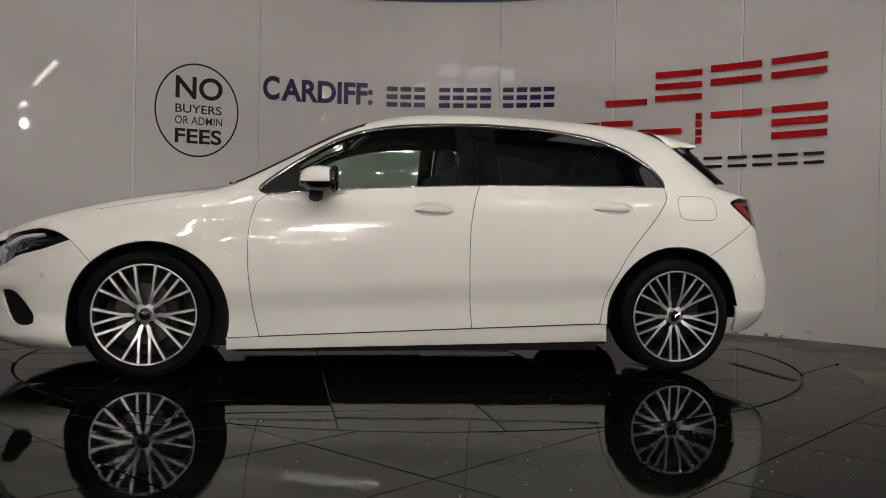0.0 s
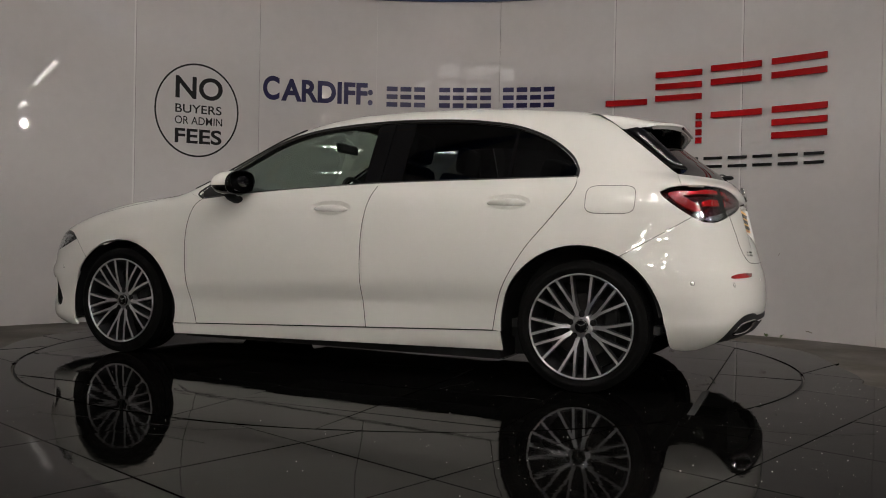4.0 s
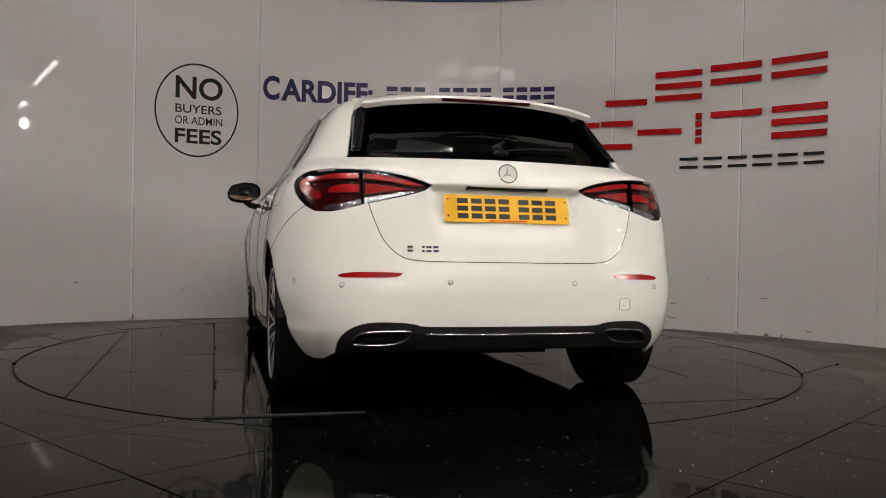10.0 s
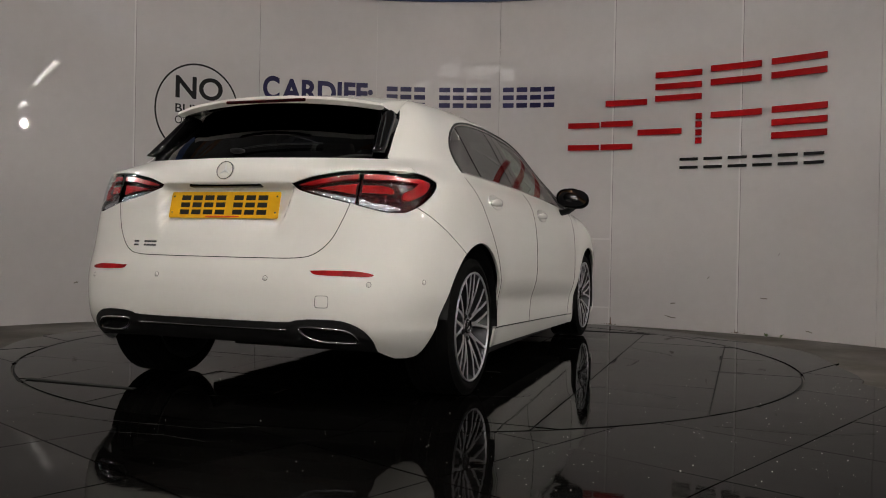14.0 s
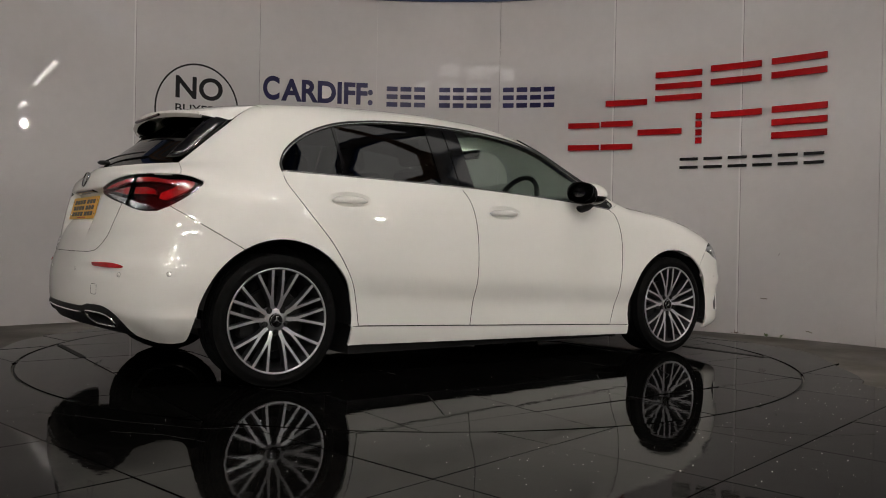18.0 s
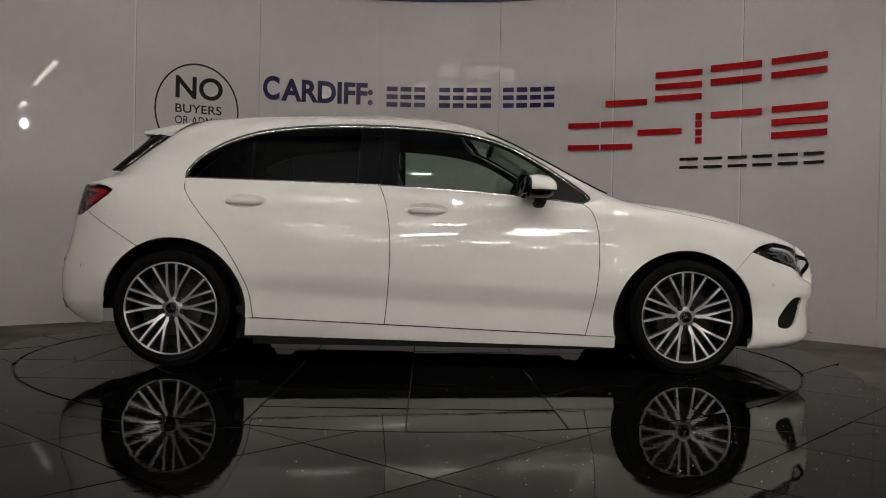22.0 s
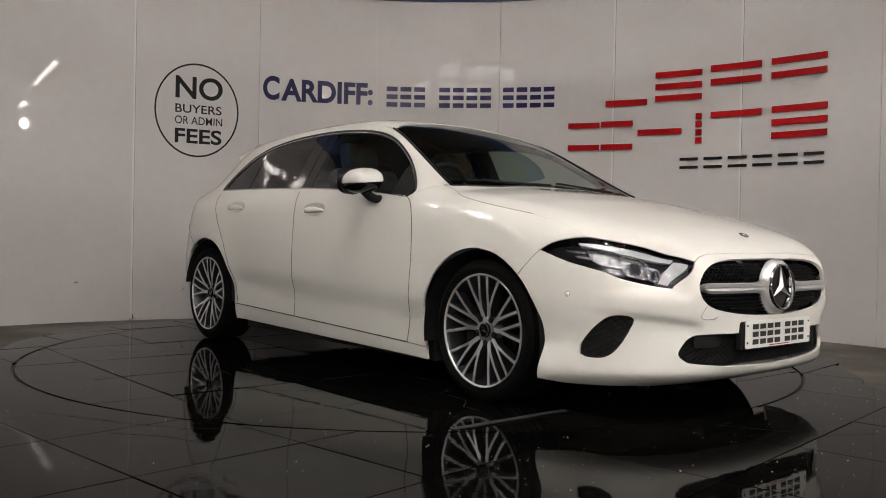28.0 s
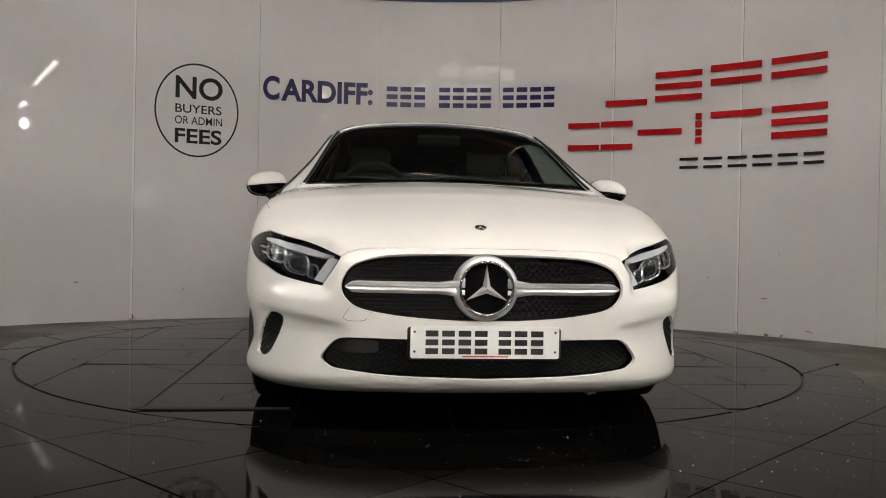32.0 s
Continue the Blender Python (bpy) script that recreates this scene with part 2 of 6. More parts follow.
turntable = thing("turntable", pose(0, 0, 0, 0, 0, heading(0)), "round turntable of polished black floor tiles set flush in the floor", "turntable")
bm = bmesh.new()
slab(bm, circle_points(TURN_R - 0.002, 128), 0.02, pose(0, 0, -0.026))
part("deck", bm, GROUT, turntable)
rim = circle_points(TURN_R - 0.009, 160)
TILE_SIZE, GAP = 0.6, 0.0030
tile_meshes = {}
rng = random.Random(4)
for i in range(-4, 4):
    for j in range(-4, 4):
        x0, y0 = i * TILE_SIZE, j * TILE_SIZE
        sq = [(x0 + GAP, y0 + GAP), (x0 + TILE_SIZE - GAP, y0 + GAP), (x0 + TILE_SIZE - GAP, y0 + TILE_SIZE - GAP), (x0 + GAP, y0 + TILE_SIZE - GAP)]
        poly = clip_convex(sq, rim)
        if len(poly) > 2:
            mid = Vector((x0 + 0.3, y0 + 0.3, 0))
            tilt = Matrix.Translation(mid) @ pose(0, 0, -0.0068 + rng.uniform(-0.0009, 0.0006), rng.uniform(-0.2, 0.2), rng.uniform(-0.2, 0.2)) @ Matrix.Translation(-mid)
            part("tile", slab(bmesh.new(), poly, 0.0065, tilt), TILE, turntable)
# two longer slots cut in the deck, with a dark metal cover strip
for x, y0, y1 in ((1.80, -1.235, -0.62), (-1.80, 0.62, 1.235)):
    box_part("cover_strip", (0.030, abs(y1 - y0), 0.004), pose(x, (y0 + y1) / 2, 0.002), GROUT, turntable, "dark cover strip", 0.001)

# the fixed floor round it: tiles laid diagonally, with a ragged edge towards the bare concrete
floor_set = tagged(new("floor"), "black polished floor tiles laid diagonally round the turntable", "floor", kind="structure")


def rim_r(a):
    """How far the tiles reach from the axis, by direction."""
    deg = (math.degrees(a) + 360) % 360
    front = max(0.0, math.cos(a + math.pi / 2))
    return 2.52 + 0.05 * math.sin(5 * a + 1) + 0.03 * math.sin(13 * a) + 2.2 * max(0.0, front - 0.42) ** 0.8


edge = [(rim_r(2 * math.pi * k / 180) * math.cos(2 * math.pi * k / 180), rim_r(2 * math.pi * k / 180) * math.sin(2 * math.pi * k / 180)) for k in range(180)]
hole = circle_points(TURN_R + 0.008, 160)
hole_np, edge_np = np.array(hole), np.array(edge)
c45, s45 = math.cos(radians(45.8)), math.sin(radians(45.8))
bm = bmesh.new()
v, f = fill([edge, hole])
vs = [bm.verts.new((x, y, -0.010)) for x, y in v]
for t in f:
    bm.faces.new([vs[k] for k in t])
part("bed", bm, GROUT_BROWN, floor_set)
for i in range(-10, 10):
    for j in range(-10, 10):
        # u runs along (1, 1), w along (1, -1)
        u0, w0 = -0.18 + i * TILE_SIZE, 0.21 + j * TILE_SIZE
        corners = [(u0 + GAP, w0 + GAP), (u0 + TILE_SIZE - GAP, w0 + GAP), (u0 + TILE_SIZE - GAP, w0 + TILE_SIZE - GAP), (u0 + GAP, w0 + TILE_SIZE - GAP)]
        sq = [(u * c45 + w * s45, u * s45 - w * c45) for u, w in corners][::-1]
        far = max(math.hypot(*p) for p in sq)
        near = min(math.hypot(*p) for p in sq)
        if far < TURN_R or near > 5.0:
            continue
        sq_np = np.array(sq)
        loops = np.array([(p[0] + (q[0] - p[0]) * k / 24, p[1] + (q[1] - p[1]) * k / 24) for p, q in zip(sq, sq[1:] + sq[:1]) for k in range(24)])
        ring = np.concatenate([hole_np[inside(sq_np, hole_np)], edge_np[inside(sq_np, edge_np)]])
        verts = [Vector(p) for p in loops] + [Vector(p) for p in ring]
        v, _, f, _, _, _ = delaunay_2d_cdt(verts, [(k, (k + 1) % len(loops)) for k in range(len(loops))], [], 0, 1e-7)
        v = np.array([(p.x, p.y) for p in v])
        f = np.array(f, int)
        c = v[f].mean(1)
        keep = inside(edge_np, c) & ~inside(hole_np, c) & inside(sq_np, c)
        f = f[keep]
        if len(f) == 0:
            continue
        bm = bmesh.new()
        dz, lx, ly = rng.uniform(-0.0006, 0.0004), rng.uniform(-0.003, 0.003), rng.uniform(-0.003, 0.003)
        mx, my = sq_np.mean(0)
        vs = [bm.verts.new((x, y, dz + lx * (x - mx) + ly * (y - my))) for x, y in v]
        for t in f:
            bm.faces.new([vs[k] for k in t])
        bmesh.ops.delete(bm, geom=[q for q in bm.verts if not q.link_faces], context="VERTS")
        bmesh.ops.dissolve_limit(bm, angle_limit=0.01, verts=bm.verts, edges=bm.edges)
        rim_edges = [q for q in bm.edges if q.is_boundary]
        ext = bmesh.ops.extrude_edge_only(bm, edges=rim_edges)["geom"]
        for q in ext:
            if isinstance(q, bmesh.types.BMVert):
                q.co.z -= 0.012
        part("tile", bm, TILE, floor_set)

# chipped joints and cracks on the turntable's tiles
for k in range(16):
    a, r = rng.uniform(0, 2 * math.pi), rng.uniform(0.9, 2.0)
    x, y = round(r * math.cos(a) / 0.6) * 0.6 + rng.uniform(-0.012, 0.012), r * math.sin(a)
    along = rng.random() < 0.5
    bm = bmesh.new()
    old = None
    for q in range(rng.randint(6, 14)):
        w = rng.uniform(0.0012, 0.0055)
        p = (x + rng.uniform(-0.004, 0.004), y + q * 0.02) if along else (y + q * 0.02, x + rng.uniform(-0.004, 0.004))
        d = (w, 0) if along else (0, w)
        if math.hypot(*p) > TURN_R - 0.03:
            break
        pair = (bm.verts.new((p[0] - d[0], p[1] - d[1], 0.0022)), bm.verts.new((p[0] + d[0], p[1] + d[1], 0.0022)))
        if old:
            bm.faces.new((old[0], old[1], pair[1], pair[0]))
        old = pair
    if len(bm.faces) > 2:
        part("chipped_joint", bm, GROUT, turntable)

def crack(points, parent, wide, z=0.0026):
    """A hairline crack along a broken line, drawn with uneven width."""
    bm = bmesh.new()
    old = None
    for a, b in zip(points, points[1:]):
        a, b = Vector(a), Vector(b)
        d = (b - a).normalized()
        n = max(2, int((b - a).length / 0.03))
        for k in range(n):
            p = a + (b - a) * k / n + Vector((-d.y, d.x)) * rng.uniform(-0.003, 0.003)
            w = wide * rng.uniform(0.3, 1.0)
            pair = (bm.verts.new((p.x + d.y * w, p.y - d.x * w, z)), bm.verts.new((p.x - d.y * w, p.y + d.x * w, z)))
            if old:
                bm.faces.new((old[0], old[1], pair[1], pair[0]))
            old = pair
    part("crack", bm, GROUT, parent)


for a, r, turn, ln in ((20, 1.5, 100, 0.5), (75, 1.7, 160, 0.6), (120, 1.35, 250, 0.45), (165, 1.8, 280, 0.55), (205, 1.55, 330, 0.6), (240, 1.9, 20, 0.5), (290, 1.6, 70, 0.6), (330, 1.85, 130, 0.45), (50, 2.0, 200, 0.4), (270, 1.3, 0, 0.4)):
    p = Vector((r * math.cos(radians(a)), r * math.sin(radians(a))))
    pts = [p]
    for k in range(3):
        turn += rng.uniform(-55, 55)
        p = p + Vector((math.cos(radians(turn)), math.sin(radians(turn)))) * ln * rng.uniform(0.2, 0.45)
        pts.append(p)
    if max(q.length for q in pts) < TURN_R - 0.03:
        crack(pts, turntable, 0.0028)
for pts in ([(-1.45, -1.95), (-1.05, -2.12), (-0.75, -2.22), (-0.52, -2.17)], [(-1.05, -2.28), (-0.86, -2.32), (-0.66, -2.43)], [(1.15, -2.05), (1.5, -2.2), (1.75, -2.15)], [(-2.3, -1.2), (-2.45, -1.0), (-2.42, -0.7)]):
    crack(pts, floor_set, 0.0026, 0.0022)

# pale specks of grit lying on the polished tiles
bm = bmesh.new()
for k in range(560):
    a = rng.uniform(0, 2 * math.pi)
    x, y = rng.uniform(-1.6, 2.4), rng.uniform(-3.4, -0.9)
    if rng.random() < 0.55:
        x = rng.uniform(0.0, 2.2)
    if math.hypot(x, y) < TURN_R + 0.02 and rng.random() < 0.7:
        continue
    r = rng.uniform(0.0008, 0.0013) + 0.0015 * rng.random() ** 4
    bmesh.ops.create_icosphere(bm, subdivisions=1, radius=r, matrix=pose(x, y, r * 0.5 + 0.0008) @ Matrix.Diagonal((1, rng.uniform(0.6, 1.4), 0.6, 1)))
tagged(part("grit", bm, DUST), "scattered pale grit specks on the black tiles", "grit", kind="stuff")


# ---- signs on the wall ----
def on_wall(v, deg0, proud):
    """(arc metres, height, thickness) to the curved wall, arcs from deg0."""
    return wall_at(deg0 + math.degrees(v.x / WALL_R), v.y, proud + v.z)


def wall_text(word, deg0, deg1, z0, z1, mat, parent, bold=0.0, proud=0.0015):
    """A word fitted between two directions and two heights on the curved wall."""
    cu = bpy.data.curves.new("word", "FONT")
    cu.body, cu.offset, cu.resolution_u, cu.extrude = word, bold, 6, 0.01
    ob = new("word", cu)
    dg = bpy.context.evaluated_depsgraph_get()
    me = bpy.data.meshes.new_from_object(ob.evaluated_get(dg))
    bpy.data.objects.remove(ob)
    co = np.empty(len(me.vertices) * 3)
    me.vertices.foreach_get("co", co)
    co = co.reshape(-1, 3)
    lo, hi = co.min(0), co.max(0)
    arc = radians(deg1 - deg0) * WALL_R
    co[:, 0] = (co[:, 0] - lo[0]) / (hi[0] - lo[0]) * arc
    co[:, 1] = z0 + (co[:, 1] - lo[1]) / (hi[1] - lo[1]) * (z1 - z0)
    co[:, 2] = np.where(co[:, 2] > 0, 0.0012, 0.0)
    co = np.array([on_wall(Vector(p), deg0, proud)[:] for p in co])
    me.vertices.foreach_set("co", co.ravel())
    me.materials.clear()
    return link_mesh("lettering", me, mat, parent)


def wall_bar(deg0, deg1, z0, z1, depth, mat, parent, name="bar", lean=0.0):
    """A plain bar on the wall, depth metres thick."""
    n = max(2, int((deg1 - deg0) / 0.8) + 1)
    bm = bmesh.new()
    cols = []
    for i in range(n + 1):
        a = deg0 + (deg1 - deg0) * i / n
        cols.append([bm.verts.new(wall_at(a, z, p)) for z, p in ((z0, 0.001), (z1, 0.001), (z1, depth), (z0, depth))])
    for c, e in zip(cols, cols[1:]):
        for k in range(4):
            bm.faces.new((c[k], e[k], e[(k + 1) % 4], c[(k + 1) % 4]))
    bm.faces.new(cols[0])
    bm.faces.new(cols[-1])
    return part(name, bm, mat, parent)


sign = thing("round_sign", Matrix(), "round black vinyl notice on the white wall", "sign")
bm = bmesh.new()
N = 72
cz, cd, rx, rz = 1.760, -25.03, 0.350, 0.398
rings = []
for k in range(N):
    a = 2 * math.pi * k / N
    row = []
    for s, h in ((1.0, 0.001), (1.0, 0.0025), (0.962, 0.0025), (0.962, 0.001)):
        row.append(bm.verts.new(wall_at(cd + math.degrees(s * rx * math.cos(a) / WALL_R), cz + s * rz * math.sin(a), h)))
    rings.append(row)
for k in range(N):
    a, b = rings[k], rings[(k + 1) % N]
    for q in range(4):
        bm.faces.new((a[q], b[q], b[(q + 1) % 4], a[(q + 1) % 4]))
part("ring", bm, VINYL_BLACK, sign)
wall_text("NO", -27.47, -22.15, 1.853, 2.045, VINYL_BLACK, sign, 0.022)
wall_text("BUYERS", -27.46, -22.25, 1.733, 1.806, VINYL_BLACK, sign, 0.010)
wall_text("OR ADMIN", -27.50, -22.16, 1.637, 1.705, VINYL_BLACK, sign, 0.004)
wall_text("FEES", -27.48, -22.2, 1.476, 1.602, VINYL_BLACK, sign, 0.024)

contact = thing("wall_lettering", Matrix(), "navy vinyl lettering and bars on the wall", "sign")
wall_text("C", -17.5, -15.55, 1.903, 2.115, VINYL_BLUE, contact, 0.035)
wall_text("ARDIFF:", -15.35, -4.35, 1.90, 2.10, VINYL_BLUE, contact, 0.035)
for d0, d1, count in ((-2.83, 2.22, 3), (3.61, 10.3, 4), (11.42, 18.0, 4)):
    step = (d1 - d0) / count
    for k in range(count):
        for h in (1.895, 1.965, 2.035):
            wall_bar(d0 + k * step + 0.10 * step, d0 + (k + 1) * step - 0.10 * step, h, h + 0.042, 0.0025, VINYL_BLUE, contact)

red_sign = thing("raised_red_sign", Matrix(), "raised red acrylic bar sign above a black row", "sign")
for d0, d1, z0, z1, where in (
        (24.0, 28.8, 1.88, 2.13, (0.0,)), (29.75, 34.98, 1.90, 2.147, (0.0, 0.4, 0.8)), (35.98, 41.45, 1.913, 2.165, (0.36, 0.8)), (42.54, 48.2, 1.92, 2.167, (0.36, 0.8)),
        (19.6, 23.3, 1.505, 1.745, (0.0, 0.8)), (23.5, 27.2, 1.505, 1.752, (0.0, 0.8)), (27.8, 32.8, 1.523, 1.768, (0.4,)), (34.4, 35.05, 1.533, 1.782, (0.0, 0.27, 0.54, 0.81)),
        (36.06, 41.56, 1.54, 1.788, (0.79,)), (42.65, 48.33, 1.537, 1.791, (0.0, 0.4, 0.8))):
    for w in where:
        h = z1 - z0
        wall_bar(d0, d1, z0 + w * h, z0 + (w + 0.2) * h, 0.022, RED_SIGN, red_sign)
step = (48.4 - 32.35) / 6
for k in range(6):
    for h in (1.328, 1.396):
        wall_bar(32.35 + k * step + 0.12 * step, 32.35 + (k + 1) * step - 0.12 * step, h, h + 0.024, 0.014, BLACK_SIGN, red_sign)

hatch = thing("access_panel", Matrix(), "small white access panel set in the wall", "wall panel")
wall_bar(19.72, 24.80, 0.148, 0.728, 0.006, WALL_WHITE, hatch, "cover")
for a, b, z0, z1 in ((19.60, 19.72, 0.136, 0.74), (24.80, 24.92, 0.136, 0.74), (19.72, 24.80, 0.728, 0.74), (19.72, 24.80, 0.136, 0.148)):
    wall_bar(a, b, z0, z1, 0.010, JOINT, hatch, "frame")
strips = tagged(new("trim_wall_joint"), "narrow white cover strips on the wall joints", "trim", kind="structure")
for a in (-31.95, 24.85, 39.3):
    wall_bar(a - 0.10, a + 0.10, 0.004, WALL_TOP - 0.005, 0.004, JOINT, strips, "cover_strip")
    # thin dark bar that draws the strip's shadow line on its right
    wall_bar(a + 0.105, a + 0.135, 0.004, WALL_TOP - 0.005, 0.002, GROUT, strips, "shadow_gap")
cap = tagged(new("trim_wall_top"), "dark blue steel trim along the top of the backdrop wall", "trim", kind="structure")
bm = bmesh.new()
cols = []
for i in range(61):
    a = -76 + 160 * i / 60
    cols.append([bm.verts.new(wall_at(a, z, p)) for z, p in ((WALL_TOP + 0.002, 0.02), (WALL_TOP + 0.25, 0.02), (WALL_TOP + 0.25, -0.14), (WALL_TOP + 0.002, -0.14))])
for c, e in zip(cols, cols[1:]):
    for k in range(4):
        bm.faces.new((c[k], e[k], e[(k + 1) % 4], c[(k + 1) % 4]))
part("fascia", bm, BLUE_STEEL, cap)

# stains and scuffs on the wall, and weeds at its foot
RUST = material("rust_stain", (0.12, 0.075, 0.045), 0.8, var=0.5, scale=40)
SCUFF = material("dark_scuff", (0.16, 0.14, 0.115), 0.7, var=0.4, scale=60)
marks = random.Random(11)


def stain(deg, z0, wide, high, mat, count):
    """A ragged patch of small run marks on the wall."""
    bm = bmesh.new()
    for k in range(count):
        a = deg + marks.gauss(0, wide)
        h = high * marks.uniform(0.25, 1.0) * math.exp(-abs(a - deg) / (wide * 1.6))
        w = marks.uniform(0.02, 0.10)
        c = [bm.verts.new(wall_at(a + dx, z, 0.0012 + 0.0001 * k)) for dx, z in ((-w, z0), (w, z0), (w * marks.uniform(0.1, 0.9), z0 + h), (-w * marks.uniform(0.1, 0.9), z0 + h * marks.uniform(0.5, 1.0)))]
        bm.faces.new(c)
    part("stain", bm, mat, wall)


for deg in (-31.95, -17.93, 24.85, 39.3):
    stain(deg + 0.1, -0.006, 0.14, 0.10, RUST, 6)
    stain(deg + 0.3, -0.006, 0.9, 0.016, SCUFF, 12)
for deg, z, ln, rise in ((41.8, 0.285, 0.8, 0.0), (46.6, 0.055, 0.7, -0.008), (31.3, 0.10, 1.3, -0.02), (31.9, 0.20, 0.6, 0.008), (36.0, 0.42, 0.25, 0.02), (-38.0, 0.30, 0.5, 0.01), (-26.5, 0.22, 0.35, 0.03), (43.6, 0.62, 0.18, 0.03)):
    bm = bmesh.new()
    row = []
    for k in range(7):
        u = k / 6
        h = 0.0035 * math.sin(math.pi * (0.1 + 0.8 * u)) + marks.uniform(0, 0.002)
        zz = z + rise * u + marks.uniform(-0.003, 0.003)
        row.append((bm.verts.new(wall_at(deg + ln * u, zz - h, 0.0014)), bm.verts.new(wall_at(deg + ln * u, zz + h, 0.0014))))
    for a, b in zip(row, row[1:]):
        bm.faces.new((a[0], b[0], b[1], a[1]))
    part("scuff", bm, SCUFF, wall)
LEAF = material("weed_leaf", (0.07, 0.11, 0.03), 0.6, var=0.4, scale=60)
for deg, count in ((42.6, 9), (44.1, 5)):
    weed = thing("weed", Matrix.Translation(wall_at(deg, -0.013, 0.02)), "small green weed growing at the foot of the wall", "weed")
    for k in range(count):
        turn, up, ln = marks.uniform(0, 360), marks.uniform(0.25, 1.0), marks.uniform(0.02, 0.045)
        bm = bmesh.new()
        m = pose(0, 0, 0, 0, 0, turn)
        pts = [m @ Vector(q) for q in ((0, -0.001, 0), (0, 0.001, 0), (ln * 0.6, 0.007, ln * up), (ln, 0, ln * up * 0.9), (ln * 0.6, -0.007, ln * up))]
        vs = [bm.verts.new(q) for q in pts]
        bm.faces.new((vs[0], vs[1], vs[2], vs[4]))
        bm.faces.new((vs[2], vs[3], vs[4]))
        part("leaf", bm, LEAF, weed)

# ---- the hall round the booth ----
hall_h = 7.0
for nm, size, at in (("wall_hall_back", (34, 0.2, hall_h), (0, 5.5, hall_h / 2)), ("wall_hall_front", (34, 0.2, hall_h), (0, -26, hall_h / 2)),
                     ("wall_hall_west", (0.2, 31.3, hall_h), (-17.1, -10.25, hall_h / 2)), ("wall_hall_east", (0.2, 31.3, hall_h), (17.1, -10.25, hall_h / 2))):
    tagged(part(nm, box(bmesh.new(), size, pose(*at)), HALL_DARK), "dark grey hall cladding", "wall", kind="structure")
tagged(part("ceiling", box(bmesh.new(), (34.4, 31.8, 0.2), pose(0, -10.25, hall_h + 0.1)), ROOF_DARK), "grey sheeted hall roof", "ceiling", kind="structure")
truss = thing("roof_truss", pose(0, 0, 0), "brown steel lattice roof truss", "roof truss", "roof trusses")
for z in (5.2, 6.05):
    box_part("chord", (33.8, 0.12, 0.12), pose(0, 0, z), RUST_STEEL, truss)
for k in range(17):
    x0 = -16 + 2 * k
    bm = tube(bmesh.new(), [(x0 - 1, 0, 5.2), (x0, 0, 6.05)], 0.035, 6)
    tube(bm, [(x0, 0, 6.05), (x0 + 1, 0, 5.2)], 0.035, 6)
    part("brace", bm, RUST_STEEL, truss)
for k in range(1, 6):
    copy_thing(truss, pose(0, -0.6 - 4.2 * k, 0))
copy_thing(truss, pose(0, 3.2, 0))
truss.matrix_basis = pose(0, -0.6, 0)
beam = thing("blue_beam", pose(0, 0, 0), "blue painted steel roof beam", "beam", "blue beams")
for z in (4.86, 5.08):
    box_part("flange", (0.14, 30.5, 0.02), pose(0, -10.3, z), BLUE_STEEL, beam)
box_part("web", (0.02, 30.5, 0.20), pose(0, -10.3, 4.97), BLUE_STEEL, beam)
copy_thing(beam, pose(5.6, 0, 0))
copy_thing(beam, pose(1.9, 0, 0.9))
beam.matrix_basis = pose(-5.6, 0, 0)

# translucent sheets let into the roof, in rows of three
roof_light = thing("roof_light", pose(3.3, -0.9, 0), "pale translucent roof light sheet let into the roof", "roof light", "roof lights")
box_part("frame", (1.12, 2.5, 0.05), pose(0, 0, 6.975), BLUE_STEEL, roof_light)
box_part("sheet", (1.0, 2.38, 0.012), pose(0, 0, 6.942), ROOF_SHEET, roof_light, "glowing ribbed sheet")
for x, y in ((4.75, -0.9), (6.2, -0.9)):
    copy_thing(roof_light, pose(x, y, 0))
bright_light = copy_thing(roof_light, pose(-3.0, -20.6, 0))
bright_light["label"] = "bright translucent roof light sheet let into the roof"
for o in bright_light.children:
    if o.name.startswith("sheet"):
        o.data = o.data.copy()
        o.data.materials[0] = ROOF_SHEET_BRIGHT
for x, y in ((-4.9, -20.6), (-6.8, -20.6), (-1.4, -24.3), (-3.3, -24.3), (-5.2, -24.3)):
    copy_thing(bright_light, pose(x, y, 0))
cross = thing("blue_beam", pose(0, -1.75, 0), "blue painted steel cross beam under the roof", "beam", "blue beams")
for z in (4.58, 4.84):
    box_part("flange", (11.0, 0.16, 0.02), pose(0, 0, z), BLUE_STEEL, cross)
box_part("web", (11.0, 0.02, 0.24), pose(0, 0, 4.71), BLUE_STEEL, cross)

# strip lights hanging under the trusses: the light of the place, with unseen fill rows added
batten = thing("strip_light", pose(0, 0, 0), "lit white batten strip light hung from the roof, in a set with added fill", "strip light", "strip lights")
part("housing", box(bmesh.new(), (1.55, 0.06, 0.06), pose(0, 0, 0.042), 0.01), material("lamp_housing", (0.7, 0.7, 0.7), 0.4), batten)
part("tube", box(bmesh.new(), (1.5, 0.05, 0.03), pose(0, -0.035, -0.006), 0.008), LAMP, batten, "glowing tube")
part("tube", box(bmesh.new(), (1.5, 0.05, 0.03), pose(0, 0.035, -0.006), 0.008), LAMP, batten, "glowing tube")
far_tube = box(bmesh.new(), (1.5, 0.025, 0.02), pose(0, -0.045, -0.006), 0.006)
box(far_tube, (1.5, 0.025, 0.02), pose(0, 0.045, -0.006), 0.006)
far_mesh = bpy.data.meshes.new("tube")
far_tube.to_mesh(far_mesh)
far_mesh.materials.append(LAMP_FAR)
far_tube = far_mesh
tube_bm = tube(bmesh.new(), [(-0.5, 0, 0.07), (-0.5, 0, 2.65)], 0.006, 5)
